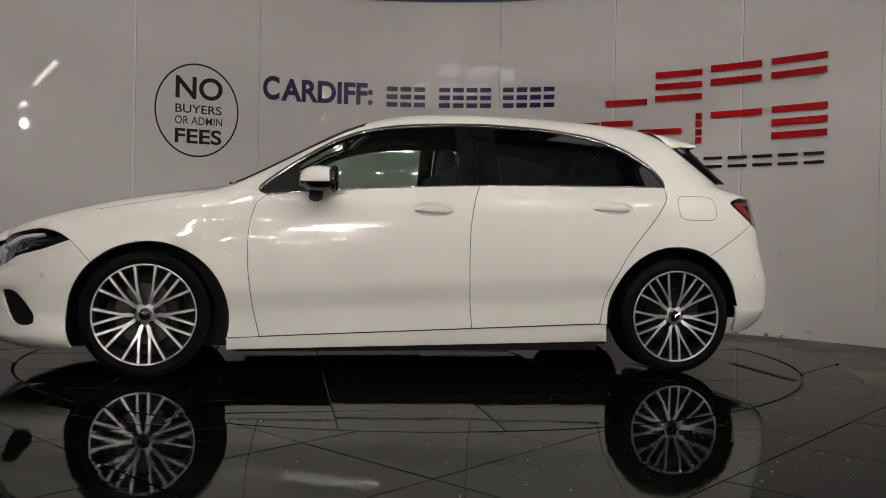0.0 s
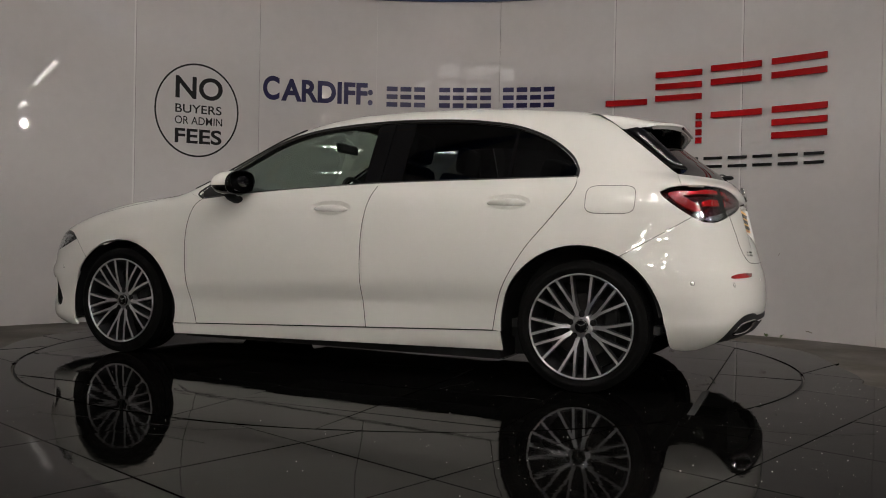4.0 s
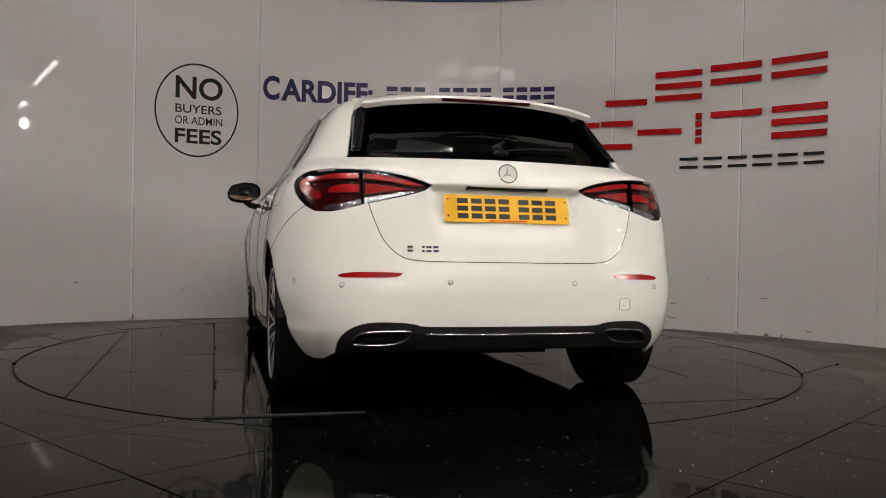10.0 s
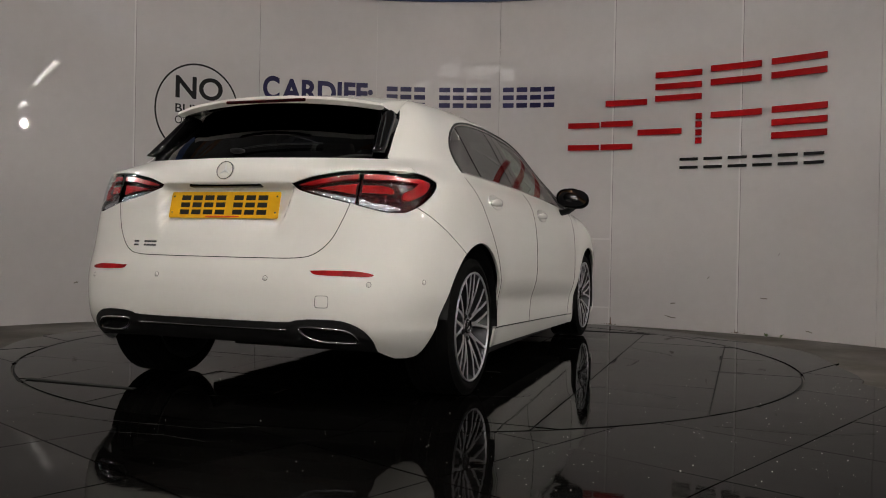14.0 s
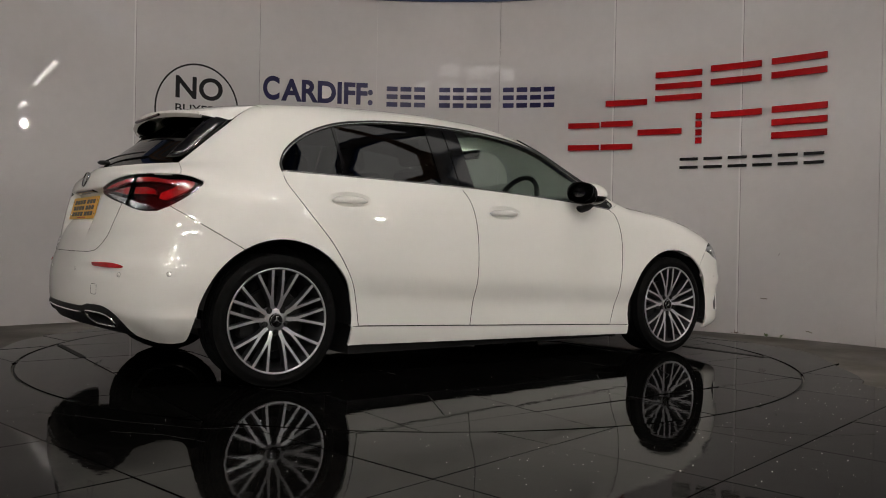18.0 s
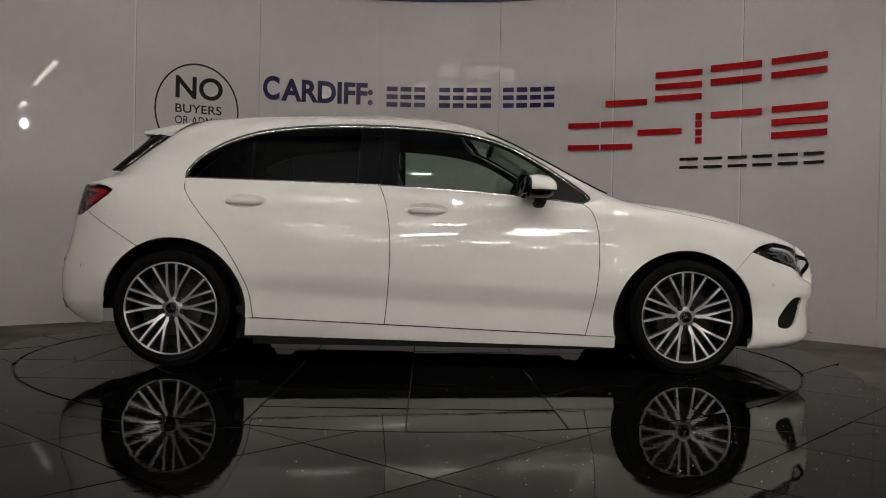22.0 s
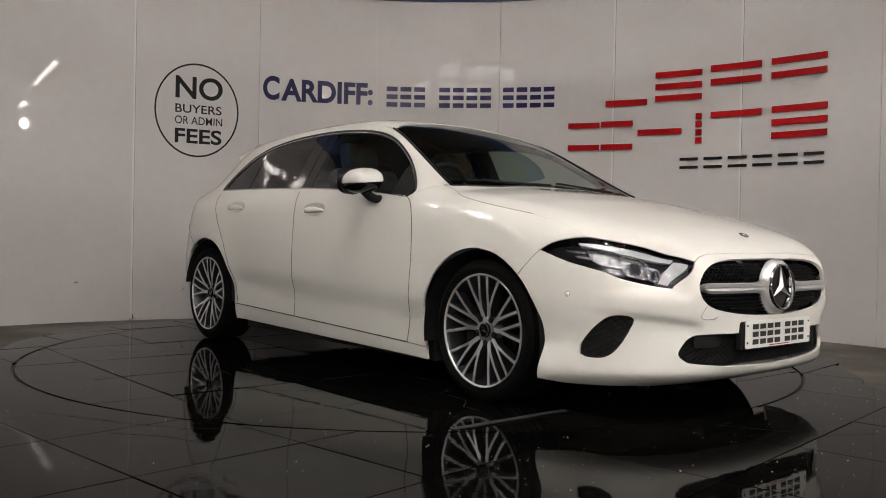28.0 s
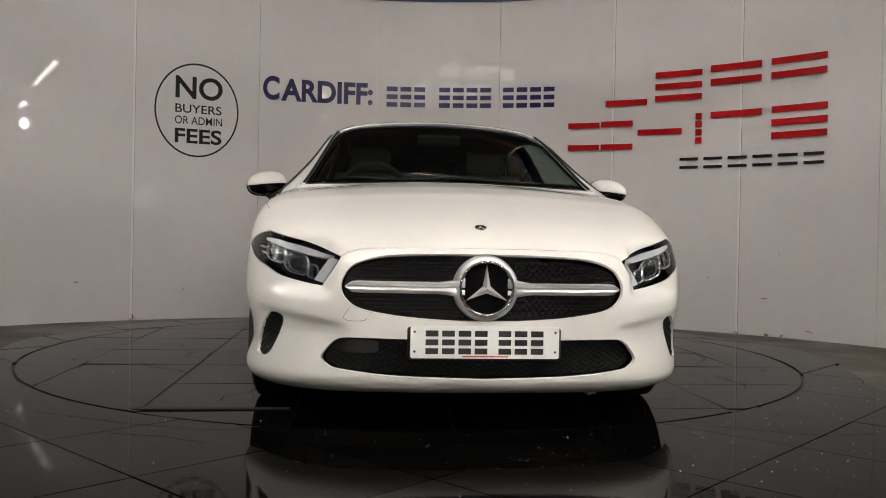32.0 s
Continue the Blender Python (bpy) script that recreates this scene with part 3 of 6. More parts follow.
part("hanger", tube(tube_bm, [(0.5, 0, 0.07), (0.5, 0, 2.65)], 0.006, 5), RUST_STEEL, batten)
# added fill: a row before the booth, and rows beyond both wall ends
for x, y, z in ((-1.0, -5.2, 6.1), (3.2, -5.2, 6.1), (4.6, -5.2, 6.1), (6.0, -5.2, 6.1),
                (7.4, 1.6, 4.7), (8.8, 1.6, 4.7), (-7.4, 0.3, 4.9), (-8.6, 0.3, 4.9), (-9.8, 0.3, 4.9), (-11.0, 0.3, 4.9), (-6.2, 0.3, 4.9)):
    copy_thing(batten, pose(x, y, z, 0, 0, 90))
far_batten = copy_thing(batten, pose(2.85, -12.3, 4.5, 0, 0, -76))
for o in far_batten.children:
    if o.name.startswith("tube"):
        o.data = far_tube
mid_mesh = far_tube.copy()
mid_mesh.materials[0] = LAMP_MID
# unseen high rows, added for dashes on the car's shoulder and frontal light
mid_batten = copy_thing(batten, pose(6.2, -7.4, 6.5))
for o in mid_batten.children:
    if o.name.startswith("tube"):
        o.data = mid_mesh
for x, y in ((-1.5, -6.5), (1.6, -6.5), (4.7, -6.5), (-3.1, -7.4), (0.0, -7.4), (3.1, -7.4)):
    copy_thing(mid_batten, pose(x, y, 6.5))
for x, y, z, turn in ((8.2, -5.5, 4.3, -23), (9.8, -6.1, 4.3, -23), (14.7, -8.15, 4.4, -18), (3.9, -16.5, 4.5, -76)):
    copy_thing(far_batten, pose(x, y, z, 0, 0, turn))
batten.matrix_basis = pose(0.4, -5.2, 6.1, 0, 0, 90)
# the hangers end at the roof
for o in [q for q in bpy.data.objects if q.name.startswith("hanger")]:
    o.scale.z = (hall_h - o.parent.matrix_basis.translation.z) / 2.65
# narrow panel lamps over the rest of the hall, added for door streaks and frontal fill
lamp_panel = thing("panel_light", pose(0, -9.5, 3.1), "lit white panel lamp hung from the roof", "panel light", "panel lights")
part("frame", box(bmesh.new(), (1.24, 0.10, 0.05), pose(0, -0.030, 0.02, 55), 0.01), SATIN, lamp_panel)
part("diffuser", box(bmesh.new(), (1.2, 0.05, 0.02), pose(0, 0, 0.0, 55), 0.004), LAMP_BIG, lamp_panel, "glowing diffuser")
part("hanger", tube(tube(bmesh.new(), [(-0.5, 0, 0.06), (-0.5, 0, 4.4)], 0.006, 5), [(0.5, 0, 0.06), (0.5, 0, 4.4)], 0.006, 5), RUST_STEEL, lamp_panel)
for x, y, z in ((-2.0, -11.0, 3.0), (2.0, -11.0, 3.0), (-2.2, -14.5, 3.3), (0.0, -14.5, 3.3), (2.2, -14.5, 3.3),
                (-1.2, -19.0, 3.0), (1.4, -19.0, 3.0), (4.0, -19.0, 3.0), (0.2, -23.5, 2.6), (3.2, -23.5, 2.6)):
    copy_thing(lamp_panel, pose(x, y, z))
# a round flood light on a stand by the booth's open side
flood_at, flood_aim = Vector((6.6, -3.9, 2.8)), Vector((0.0, 0.0, 0.7))
flood = thing("flood_light", Matrix.Translation((6.6, -3.9, 0.0)), "round black work flood light on a tripod stand", "flood light")
head = look((0, 0, 2.8), flood_aim - Vector((6.6, -3.9, 0.0)))
part("lamp_head", lathe(bmesh.new(), [(0.001, 0.16), (0.10, 0.14), (0.16, 0.03), (0.165, -0.02), (0.15, -0.02), (0.14, 0.02), (0.001, 0.03)], 32, head), BLACK_MATT, flood, "", True)
part("pole", tube(bmesh.new(), [(0.12, 0.05, 0.5), (0.12, 0.05, 2.82)], 0.018, 8), BLACK_MATT, flood)
for k in range(3):
    a = 2 * math.pi * k / 3
    part("leg", tube(bmesh.new(), [(0.12, 0.05, 0.9), (0.12 + 0.5 * math.cos(a), 0.05 + 0.5 * math.sin(a), -0.02)], 0.012, 6), BLACK_MATT, flood)
lamp_data = bpy.data.lights.new("flood", "AREA")
lamp_data.shape, lamp_data.size, lamp_data.energy, lamp_data.color = "DISK", 0.14, 60.0, (1.0, 0.95, 0.88)
flood_lamp = new("flood_lamp", lamp_data)
flood_lamp.matrix_basis = look(flood_at + (flood_aim - flood_at).normalized() * 0.03, flood_aim)


# ---- the car's skin: one smooth surface that all panels are cut from ----
# x forward from mid wheelbase, y to the car's left, z up.
def curve_of(points, soft, lo, hi, n=1600):
    """A smooth function through a short list of (position, value)."""
    p = sorted(points)
    xs = np.linspace(lo - 0.5, hi + 0.5, n)
    ys = np.interp(xs, [a for a, _ in p], [b for _, b in p])
    s = soft / (xs[1] - xs[0])
    k = np.arange(-int(4 * s) - 1, int(4 * s) + 2)
    w = np.exp(-0.5 * (k / s) ** 2)
    w /= w.sum()
    ys = np.convolve(np.pad(ys, len(k) // 2, mode="edge"), w, "valid")
    return lambda v: np.interp(v, xs, ys)


SIDE = curve_of([(-0.3, 0.80), (0.10, 0.825), (0.16, 0.850), (0.22, 0.860), (0.30, 0.862), (0.365, 0.866), (0.42, 0.884), (0.465, 0.896), (0.56, 0.899), (0.68, 0.895), (0.78, 0.886), (0.86, 0.872), (0.92, 0.848),
                 (0.97, 0.810), (1.02, 0.780), (1.1, 0.735), (1.2, 0.680), (1.3, 0.620), (1.36, 0.580), (1.42, 0.53), (1.6, 0.35)], 0.016, 0, 1.5)
TAPER = curve_of([(-2.4, 0.20), (-2.1, 0.130), (-1.9, 0.078), (-1.7, 0.028), (-1.5, 0.005), (-1.36, 0.0), (-0.9, 0.010), (-0.3, 0.012), (0.3, 0.012), (0.9, 0.010), (1.36, 0.0), (1.6, 0.004), (1.8, 0.025), (2.0, 0.06), (2.3, 0.11)], 0.10, -2.4, 2.4)
CABIN = curve_of([(-2.4, 0.22), (-2.0, 0.15), (-1.7, 0.085), (-1.4, 0.03), (-1.0, 0.0), (0.2, 0.0), (0.5, 0.012), (0.9, 0.04), (1.2, 0.06), (2.4, 0.06)], 0.12, -2.4, 2.4)
SPINE = curve_of([(2.6, 0.58), (2.3, 0.665), (2.2, 0.702), (2.155, 0.722), (2.05, 0.757), (1.924, 0.792), (1.767, 0.835), (1.546, 0.890), (1.327, 0.932), (1.139, 0.958), (1.05, 0.970),
                  (0.934, 1.020), (0.809, 1.090), (0.622, 1.200), (0.435, 1.300), (0.311, 1.350), (0.155, 1.390), (0.0, 1.412), (-0.312, 1.426), (-0.62, 1.424), (-0.93, 1.412), (-1.24, 1.388),
                  (-1.42, 1.362), (-1.63, 1.322), (-1.8, 1.285), (-2.4, 1.15)], 0.03, -2.4, 2.4)
CROWN = curve_of([(-2.4, 0.14), (0.6, 0.125), (0.95, 0.10), (1.15, 0.075), (1.6, 0.07), (2.4, 0.08)], 0.1, -2.4, 2.4)
NOSE = curve_of([(-0.2, 1.85), (0.10, 2.0), (0.13, 2.09), (0.15, 2.165), (0.172, 2.212), (0.20, 2.225), (0.25, 2.230), (0.335, 2.232), (0.45, 2.244), (0.52, 2.244), (0.60, 2.232), (0.66, 2.20), (0.71, 2.14), (0.76, 2.05), (0.82, 1.9), (1.0, 1.4), (1.4, 0.6)], 0.014, 0, 1.4)
TAIL = curve_of([(-0.2, 1.66), (0.06, 1.74), (0.12, 1.85), (0.18, 1.96), (0.24, 2.05), (0.274, 2.088), (0.30, 2.106), (0.336, 2.122), (0.40, 2.130), (0.5, 2.126), (0.558, 2.114), (0.60, 2.097), (0.68, 2.076), (0.74, 2.066), (0.825, 2.046), (0.90, 2.027), (0.956, 2.010), (0.985, 1.988), (1.03, 1.935), (1.25, 1.64), (1.30, 1.57), (1.5, 1.3)], 0.014, 0, 1.4)
ARCH_F, ARCH_R = (1.345, 0.285), (-1.355, 0.300)


def smax(a, b, k):
    h = np.maximum(k - np.abs(a - b), 0.0) / k
    return np.maximum(a, b) + h * h * h * k / 6.0


def skin(x, y, z):
    """Negative inside the body, positive outside."""
    ay = np.sqrt(y * y + 1e-8)
    step = np.clip((z - 0.93) / 0.25, 0, 1)
    step = step * step * (3 - 2 * step)
    flare = 0.0
    for cx, cz in (ARCH_F, ARCH_R):
        r = np.sqrt((x - cx) ** 2 + (z - cz) ** 2)
        flare = flare + 0.007 * np.exp(-((r - 0.38) / 0.085) ** 2)
    foot = np.clip((0.31 - z) / 0.13, 0, 1) * np.clip((np.abs(x) - 1.5) / 0.2, 0, 1)
    flare = flare + np.where(x > 0, 0.040, 0.0) * foot * foot * (3 - 2 * foot)
    # behind the rear wheels the bumper turns under
    tuck = np.clip((0.335 - z) / 0.15, 0, 1) * np.clip((-x - 1.45) / 0.2, 0, 1)
    flare = flare - 0.085 * tuck ** 1.4
    # the crease along the doors climbs towards the rear
    low = z + 0.045 * x * np.clip((0.72 - z) / 0.2, 0, 1) * np.clip((1.25 - np.abs(x)) / 0.35, 0, 1)
    side = ay - (SIDE(low) - TAPER(x) - CABIN(x) * step + flare)
    top = z - (SPINE(x) - CROWN(x) * ay * ay)
    front = x - (NOSE(z) - 0.15 * ay ** 2 - 0.78 * ay ** 6)
    bow = np.clip((z - 0.955) / 0.085, 0, 1)
    rear = -x - (TAIL(z) - (0.18 + 0.32 * bow * bow * (3 - 2 * bow)) * ay ** 2 - 0.38 * ay ** 6)
    # the head lamps lie back from the grille surround
    front = front + 0.068 * 0.5 * (1 + np.tanh((ay - 0.548) / 0.020)) * 0.5 * (1 - np.tanh((ay - 0.73) / 0.07)) * 0.5 * (1 + np.tanh((z - 0.500) / 0.018)) * 0.5 * (1 - np.tanh((z - 0.68) / 0.03))
    # the sunk field for the number plate in the tailgate
    field = 0.5 * (1 - np.tanh((ay - 0.292 - 0.2 * np.clip(z - 0.80, -0.1, 0.1)) / 0.014)) * 0.5 * (1 - np.tanh((z - 0.893) / 0.007)) * np.clip((z - 0.66) / 0.12, 0, 1) ** 2
    rear = rear + 0.050 * field
    # a shelf between the side vent and the lower intake
    shelf = 0.5 * (1 - np.tanh((z - 0.385 - 0.15 * (ay - 0.5)) / 0.014)) * np.clip((z - 0.19) / 0.17, 0, 1) * 0.5 * (1 + np.tanh((ay - 0.50) / 0.03)) * 0.5 * (1 - np.tanh((ay - 0.80) / 0.04))
    front = front + 0.022 * shelf
    f = smax(side, top, 0.16)
    f = smax(f, front * 0.8, 0.09)
    return smax(f, rear * 0.85, 0.13)


def cast(origin, way, far, near=0.02):
    """Where rays from outside first meet the skin (they start far out and go in)."""
    lo, hi = np.full(len(origin), near), np.full(len(origin), far)
    for _ in range(34):
        mid = 0.5 * (lo + hi)
        p = origin + way * mid[:, None]
        out = skin(p[:, 0], p[:, 1], p[:, 2]) > 0
        hi, lo = np.where(out, mid, hi), np.where(out, lo, mid)
    return origin + way * (0.5 * (lo + hi))[:, None]


def normals_of(p, d=0.003):
    g = np.stack([skin(*(p + s).T) - skin(*(p - s).T) for s in np.eye(3) * d], 1)
    return g / np.linalg.norm(g, axis=1, keepdims=True)


def project(kind, pts):
    """Points of a drawing onto the skin: s from the side (x, z), t from above (x, y), f from the front and r from the rear (y, z)."""
    q = np.array(pts, float)
    n = len(q)
    zero = np.zeros(n)
    if kind == "s":
        return cast(np.stack([q[:, 0], zero, q[:, 1]], 1), np.tile([0.0, 1.0, 0.0], (n, 1)), 1.2)
    if kind == "t":
        return cast(np.stack([q[:, 0], q[:, 1], zero + 0.3], 1), np.tile([0.0, 0.0, 1.0], (n, 1)), 1.4)
    if kind == "f":
        return cast(np.stack([zero + 0.6, q[:, 0], q[:, 1]], 1), np.tile([1.0, 0.0, 0.0], (n, 1)), 2.0)
    return cast(np.stack([zero - 0.6, q[:, 0], q[:, 1]], 1), np.tile([-1.0, 0.0, 0.0], (n, 1)), 2.0)


def to_chart(chart, p):
    if chart == "A":
        return np.stack([p[:, 0], 0.75 * np.arctan2(p[:, 2] - 0.55, p[:, 1])], 1)
    if chart == "F":
        return np.stack([np.arctan2(p[:, 1], p[:, 0] - 1.15), p[:, 2]], 1)
    return np.stack([0.9 * np.arctan2(p[:, 1], -1.1 - p[:, 0]), p[:, 2]], 1)


def from_chart(chart, c):
    n = len(c)
    zero = np.zeros(n)
    if chart == "A":
        a = c[:, 1] / 0.75
        return cast(np.stack([c[:, 0], zero, zero + 0.55], 1), np.stack([zero, np.cos(a), np.sin(a)], 1), 1.5)
    if chart == "F":
        a = c[:, 0]
        return cast(np.stack([zero + 1.15, zero, c[:, 1]], 1), np.stack([np.cos(a), np.sin(a), zero], 1), 1.6)
    a = c[:, 0] / 0.9
    return cast(np.stack([zero - 1.1, zero, c[:, 1]], 1), np.stack([-np.cos(a), np.sin(a), zero], 1), 1.5)


def smooth_line(pts, n=10):
    """A Catmull-Rom line through the points."""
    p = np.array(pts, float)
    if len(p) < 3:
        return np.array([p[0] + (p[-1] - p[0]) * k / 12 for k in range(13)])
    e = np.vstack([2 * p[0] - p[1], p, 2 * p[-1] - p[-2]])
    out = []
    for i in range(len(p) - 1):
        a, b, c, d = e[i:i + 4]
        for k in range(n):
            t = k / n
            out.append(0.5 * (2 * b + (c - a) * t + (2 * a - 5 * b + 4 * c - d) * t * t + (3 * b - a - 3 * c + d) * t ** 3))
    return np.array(out + [p[-1]])


def line(kind, pts, n=10):
    """A smooth line on the skin, from drawing points."""
    return project(kind, smooth_line(pts, n))


def loop_of(*lines):
    """One closed outline out of lines that meet end to end."""
    out = []
    for ln in lines:
        for q in ln:
            if not out or np.linalg.norm(q - out[-1]) > 1e-4:
                out.append(q)
    if np.linalg.norm(out[0] - out[-1]) < 1e-4:
        out.pop()
    return np.array(out)


def even(c, step):
    """A closed line resampled at even steps, keeping corners."""
    out = []
    n = len(c)
    for i in range(n):
        p, q = c[i], c[(i + 1) % n]
        d = np.linalg.norm(q - p)
        m = max(1, int(math.ceil(d / step)))
        for k in range(m):
            out.append(p + (q - p) * k / m)
    return np.array(out)


def thin_out(c, least):
    """Drops points of a closed line that lie closer than least, but keeps sharp corners."""
    out = [c[0]]
    n = len(c)
    for i in range(1, n):
        a, b = c[i] - out[-1], c[(i + 1) % n] - c[i]
        na, nb = np.linalg.norm(a), np.linalg.norm(b)
        corner = na > 1e-6 and nb > 1e-6 and a @ b / (na * nb) < 0.8
        if na > least or corner:
            if na > 0.0004:
                out.append(c[i])
    return np.array(out)


def area2(c):
    x, y = c[:, 0], c[:, 1]
    return np.sum(x * np.roll(y, -1) - y * np.roll(x, -1))


def inset(c, d):
    """A closed line moved d inwards (counter-clockwise lines)."""
    t = np.roll(c, -1, 0) - c
    t /= np.linalg.norm(t, axis=1, keepdims=True) + 1e-12
    n = np.stack([-t[:, 1], t[:, 0]], 1)
    m = n + np.roll(n, 1, 0)
    m /= np.maximum(np.sum(m * n, 1, keepdims=True), 0.35)
    return c + m * d


def panel(name, chart, outline, mat, parent, holes=(), gap=0.0013, depth=0.0, hole_depth=None, thick=0.012, res=0.03, label="", mirror=False, both=False):
    """A piece of the skin with the given outline, sunk by depth, with folded edges. mirror: on the car's right; both: one for each side."""
    if both:
        a = panel(name, chart, outline, mat, parent, holes, gap, depth, hole_depth, thick, res, label)
        b = panel(name, chart, outline, mat, parent, holes, gap, depth, hole_depth, thick, res, label, True)
        return a, b
    loops = []
    for i, o in enumerate((outline, *holes)):
        c = thin_out(even(to_chart(chart, o), 0.02), 0.0035)
        if area2(c) < 0:
            c = c[::-1]
        loops.append(inset(c, gap if i == 0 else -0.001))
    lo, hi = loops[0].min(0), loops[0].max(0)
    gx, gy = np.meshgrid(np.arange(lo[0], hi[0], res), np.arange(lo[1], hi[1], res))
    grid = np.stack([gx.ravel(), gy.ravel()], 1)
    keep = inside(inset(loops[0], res * 0.3), grid)
    for h in loops[1:]:
        keep &= ~inside(inset(h, -res * 0.3), grid)
    v2, f = fill([[tuple(p) for p in lp] for lp in loops], [tuple(p) for p in grid[keep]])
    top = from_chart(chart, v2)
    nrm = normals_of(top)
    top = top - nrm * depth
    a, b, c = top[f[:, 0]], top[f[:, 1]], top[f[:, 2]]
    wrong = np.sum(np.cross(b - a, c - a) * nrm[f[:, 0]], 1) < 0
    f[wrong] = f[wrong][:, ::-1]
    verts, norms, faces = [top], [nrm], [f]
    count = len(top)
    edges = {}
    for t in f:
        for k in range(3):
            e = (int(t[k]), int(t[(k + 1) % 3]))
            if (e[1], e[0]) in edges:
                del edges[(e[1], e[0])]
            else:
                edges[e] = True
    hole_all = np.concatenate(loops[1:]) if len(loops) > 1 else None
    e = np.array(list(edges), int)
    if thick and len(e):
        ids, inv = np.unique(e, return_inverse=True)
        inv = inv.reshape(e.shape)
        deep = np.full(len(ids), thick)
        if hole_all is not None and hole_depth:
            near = np.min(np.abs(v2[ids][:, None, :] - hole_all[None]).sum(2), axis=1) < 1e-4
            deep[near] = hole_depth
        upper, lower = top[ids], top[ids] - nrm[ids] * deep[:, None]
        # side normals from the edge directions
        sn = np.zeros((len(ids), 3))
        en = np.cross(top[e[:, 1]] - top[e[:, 0]], nrm[e[:, 0]])
        np.add.at(sn, inv[:, 0], en)
        np.add.at(sn, inv[:, 1], en)
        sn /= np.linalg.norm(sn, axis=1, keepdims=True) + 1e-12
        # a small rounded lip: the top normals lean outwards at the very edge
        verts += [upper, lower]
        norms += [sn, sn]
        n0, n1 = count, count + len(ids)
        quads = np.stack([n0 + inv[:, 1], n0 + inv[:, 0], n1 + inv[:, 0], n1 + inv[:, 1]], 1)
        faces.append(quads)
    verts, norms = np.concatenate(verts), np.concatenate(norms)
    flat = [tuple(int(i) for i in t) for fs in faces for t in fs]
    if mirror:
        verts = verts * [1, -1, 1]
        norms = norms * [1, -1, 1]
        flat = [t[::-1] for t in flat]
    me = bpy.data.meshes.new(name)
    me.from_pydata(verts.tolist(), [], flat)
    me.update()
    me.polygons.foreach_set("use_smooth", [True] * len(me.polygons))
    me.normals_split_custom_set_from_vertices([tuple(q) for q in norms])
    return link_mesh(name, me, mat, parent, label)


def flip(p):
    return np.array(p)[::-1] * [1, -1, 1]


def whole(left):
    """An outline for both sides from its left half, which runs from the middle to the middle."""
    return loop_of(left, flip(left))


# lines of the body, drawn on the left side
DOOR_F = line("s", [(0.800, 0.898), (0.845, 0.858), (0.876, 0.77), (0.887, 0.66), (0.883, 0.52), (0.862, 0.36), (0.826, 0.200)])
DOOR_M = line("s", [(-0.285, 0.978), (-0.25, 0.89), (-0.227, 0.762), (-0.221, 0.619), (-0.224, 0.476), (-0.235, 0.334), (-0.245, 0.2385)])
DOOR_R = line("s", [(-1.318, 1.000), (-1.308, 0.93), (-1.225, 0.815), (-1.101, 0.665), (-1.012, 0.521), (-0.962, 0.406), (-0.936, 0.2635)])
BELT = [(0.80, 0.898), (0.551, 0.925), (0.257, 0.948), (-0.035, 0.966), (-0.285, 0.978), (-0.6, 0.987), (-0.96, 0.994), (-1.318, 1.000)]
DLO = [(0.80, 0.898), (0.835, 0.93), (0.736, 1.018), (0.586, 1.122), (0.405, 1.222), (0.225, 1.276), (-0.016, 1.307), (-0.316, 1.321), (-0.616, 1.313), (-0.795, 1.296), (-0.974, 1.264), (-1.14, 1.200), (-1.262, 1.114), (-1.315, 1.04), (-1.318, 1.0)]


def sill_top(x):
    return 0.2295 - 0.0352 * x


def arch(c, r, a0, a1, sx=1.0):
    return [(c[0] + r * sx * math.cos(radians(a)), c[1] + r * math.sin(radians(a))) for a in np.linspace(a0, a1, 25)]


ARCH_FR = arch(ARCH_F, 0.375, -22, 195)       # from the bumper's foot over the wheel to the sill
ARCH_RR = arch(ARCH_R, 0.378, -6, 196)        # from the sill over the wheel to the bumper's foot
HOOD_SIDE = line("s", [(0.95, 0.953), (1.08, 0.912), (1.19, 0.884), (1.47, 0.830), (1.62, 0.800), (1.77, 0.755), (1.86, 0.714)])
LAMP_TOP = np.concatenate([line("s", [(1.703, 0.660), (1.745, 0.688), (1.80, 0.706), (1.86, 0.714)]), line("f", [(0.72, 0.698), (0.61, 0.668), (0.503, 0.625)])])
LAMP_LOW = np.concatenate([line("f", [(0.503, 0.625), (0.527, 0.585), (0.568, 0.522)]), line("f", [(0.568, 0.520), (0.64, 0.531), (0.73, 0.553), (0.78, 0.580)]), line("s", [(1.83, 0.614), (1.703, 0.660)])])
HOOD_FRONT = line("f", [(0.503, 0.625), (0.47, 0.643), (0.40, 0.655), (0.2, 0.660), (0.0, 0.661)])

car = thing("car", pose(0, 0, 0, 0, 0, 0), "white five-door hatchback car with black-tinted rear windows on the turntable", "car")

# --- doors, wings, sills ---
belt = line("s", BELT)
dlo = line("s", DLO)
belt_f = line("s", BELT[:5])
belt_r = line("s", BELT[4:])
door_f = loop_of(belt_f, DOOR_M, line("s", [(-0.245, 0.2385), (0.826, 0.2)]), DOOR_F[::-1])
handle_cup_f, handle_cup_r = (-0.033, 0.846), (-0.993, 0.876)


def cup(c):
    return project("s", [(c[0] + 0.118 * math.cos(2 * math.pi * k / 32), c[1] + 0.002 + 0.036 * math.sin(2 * math.pi * k / 32)) for k in range(32)])


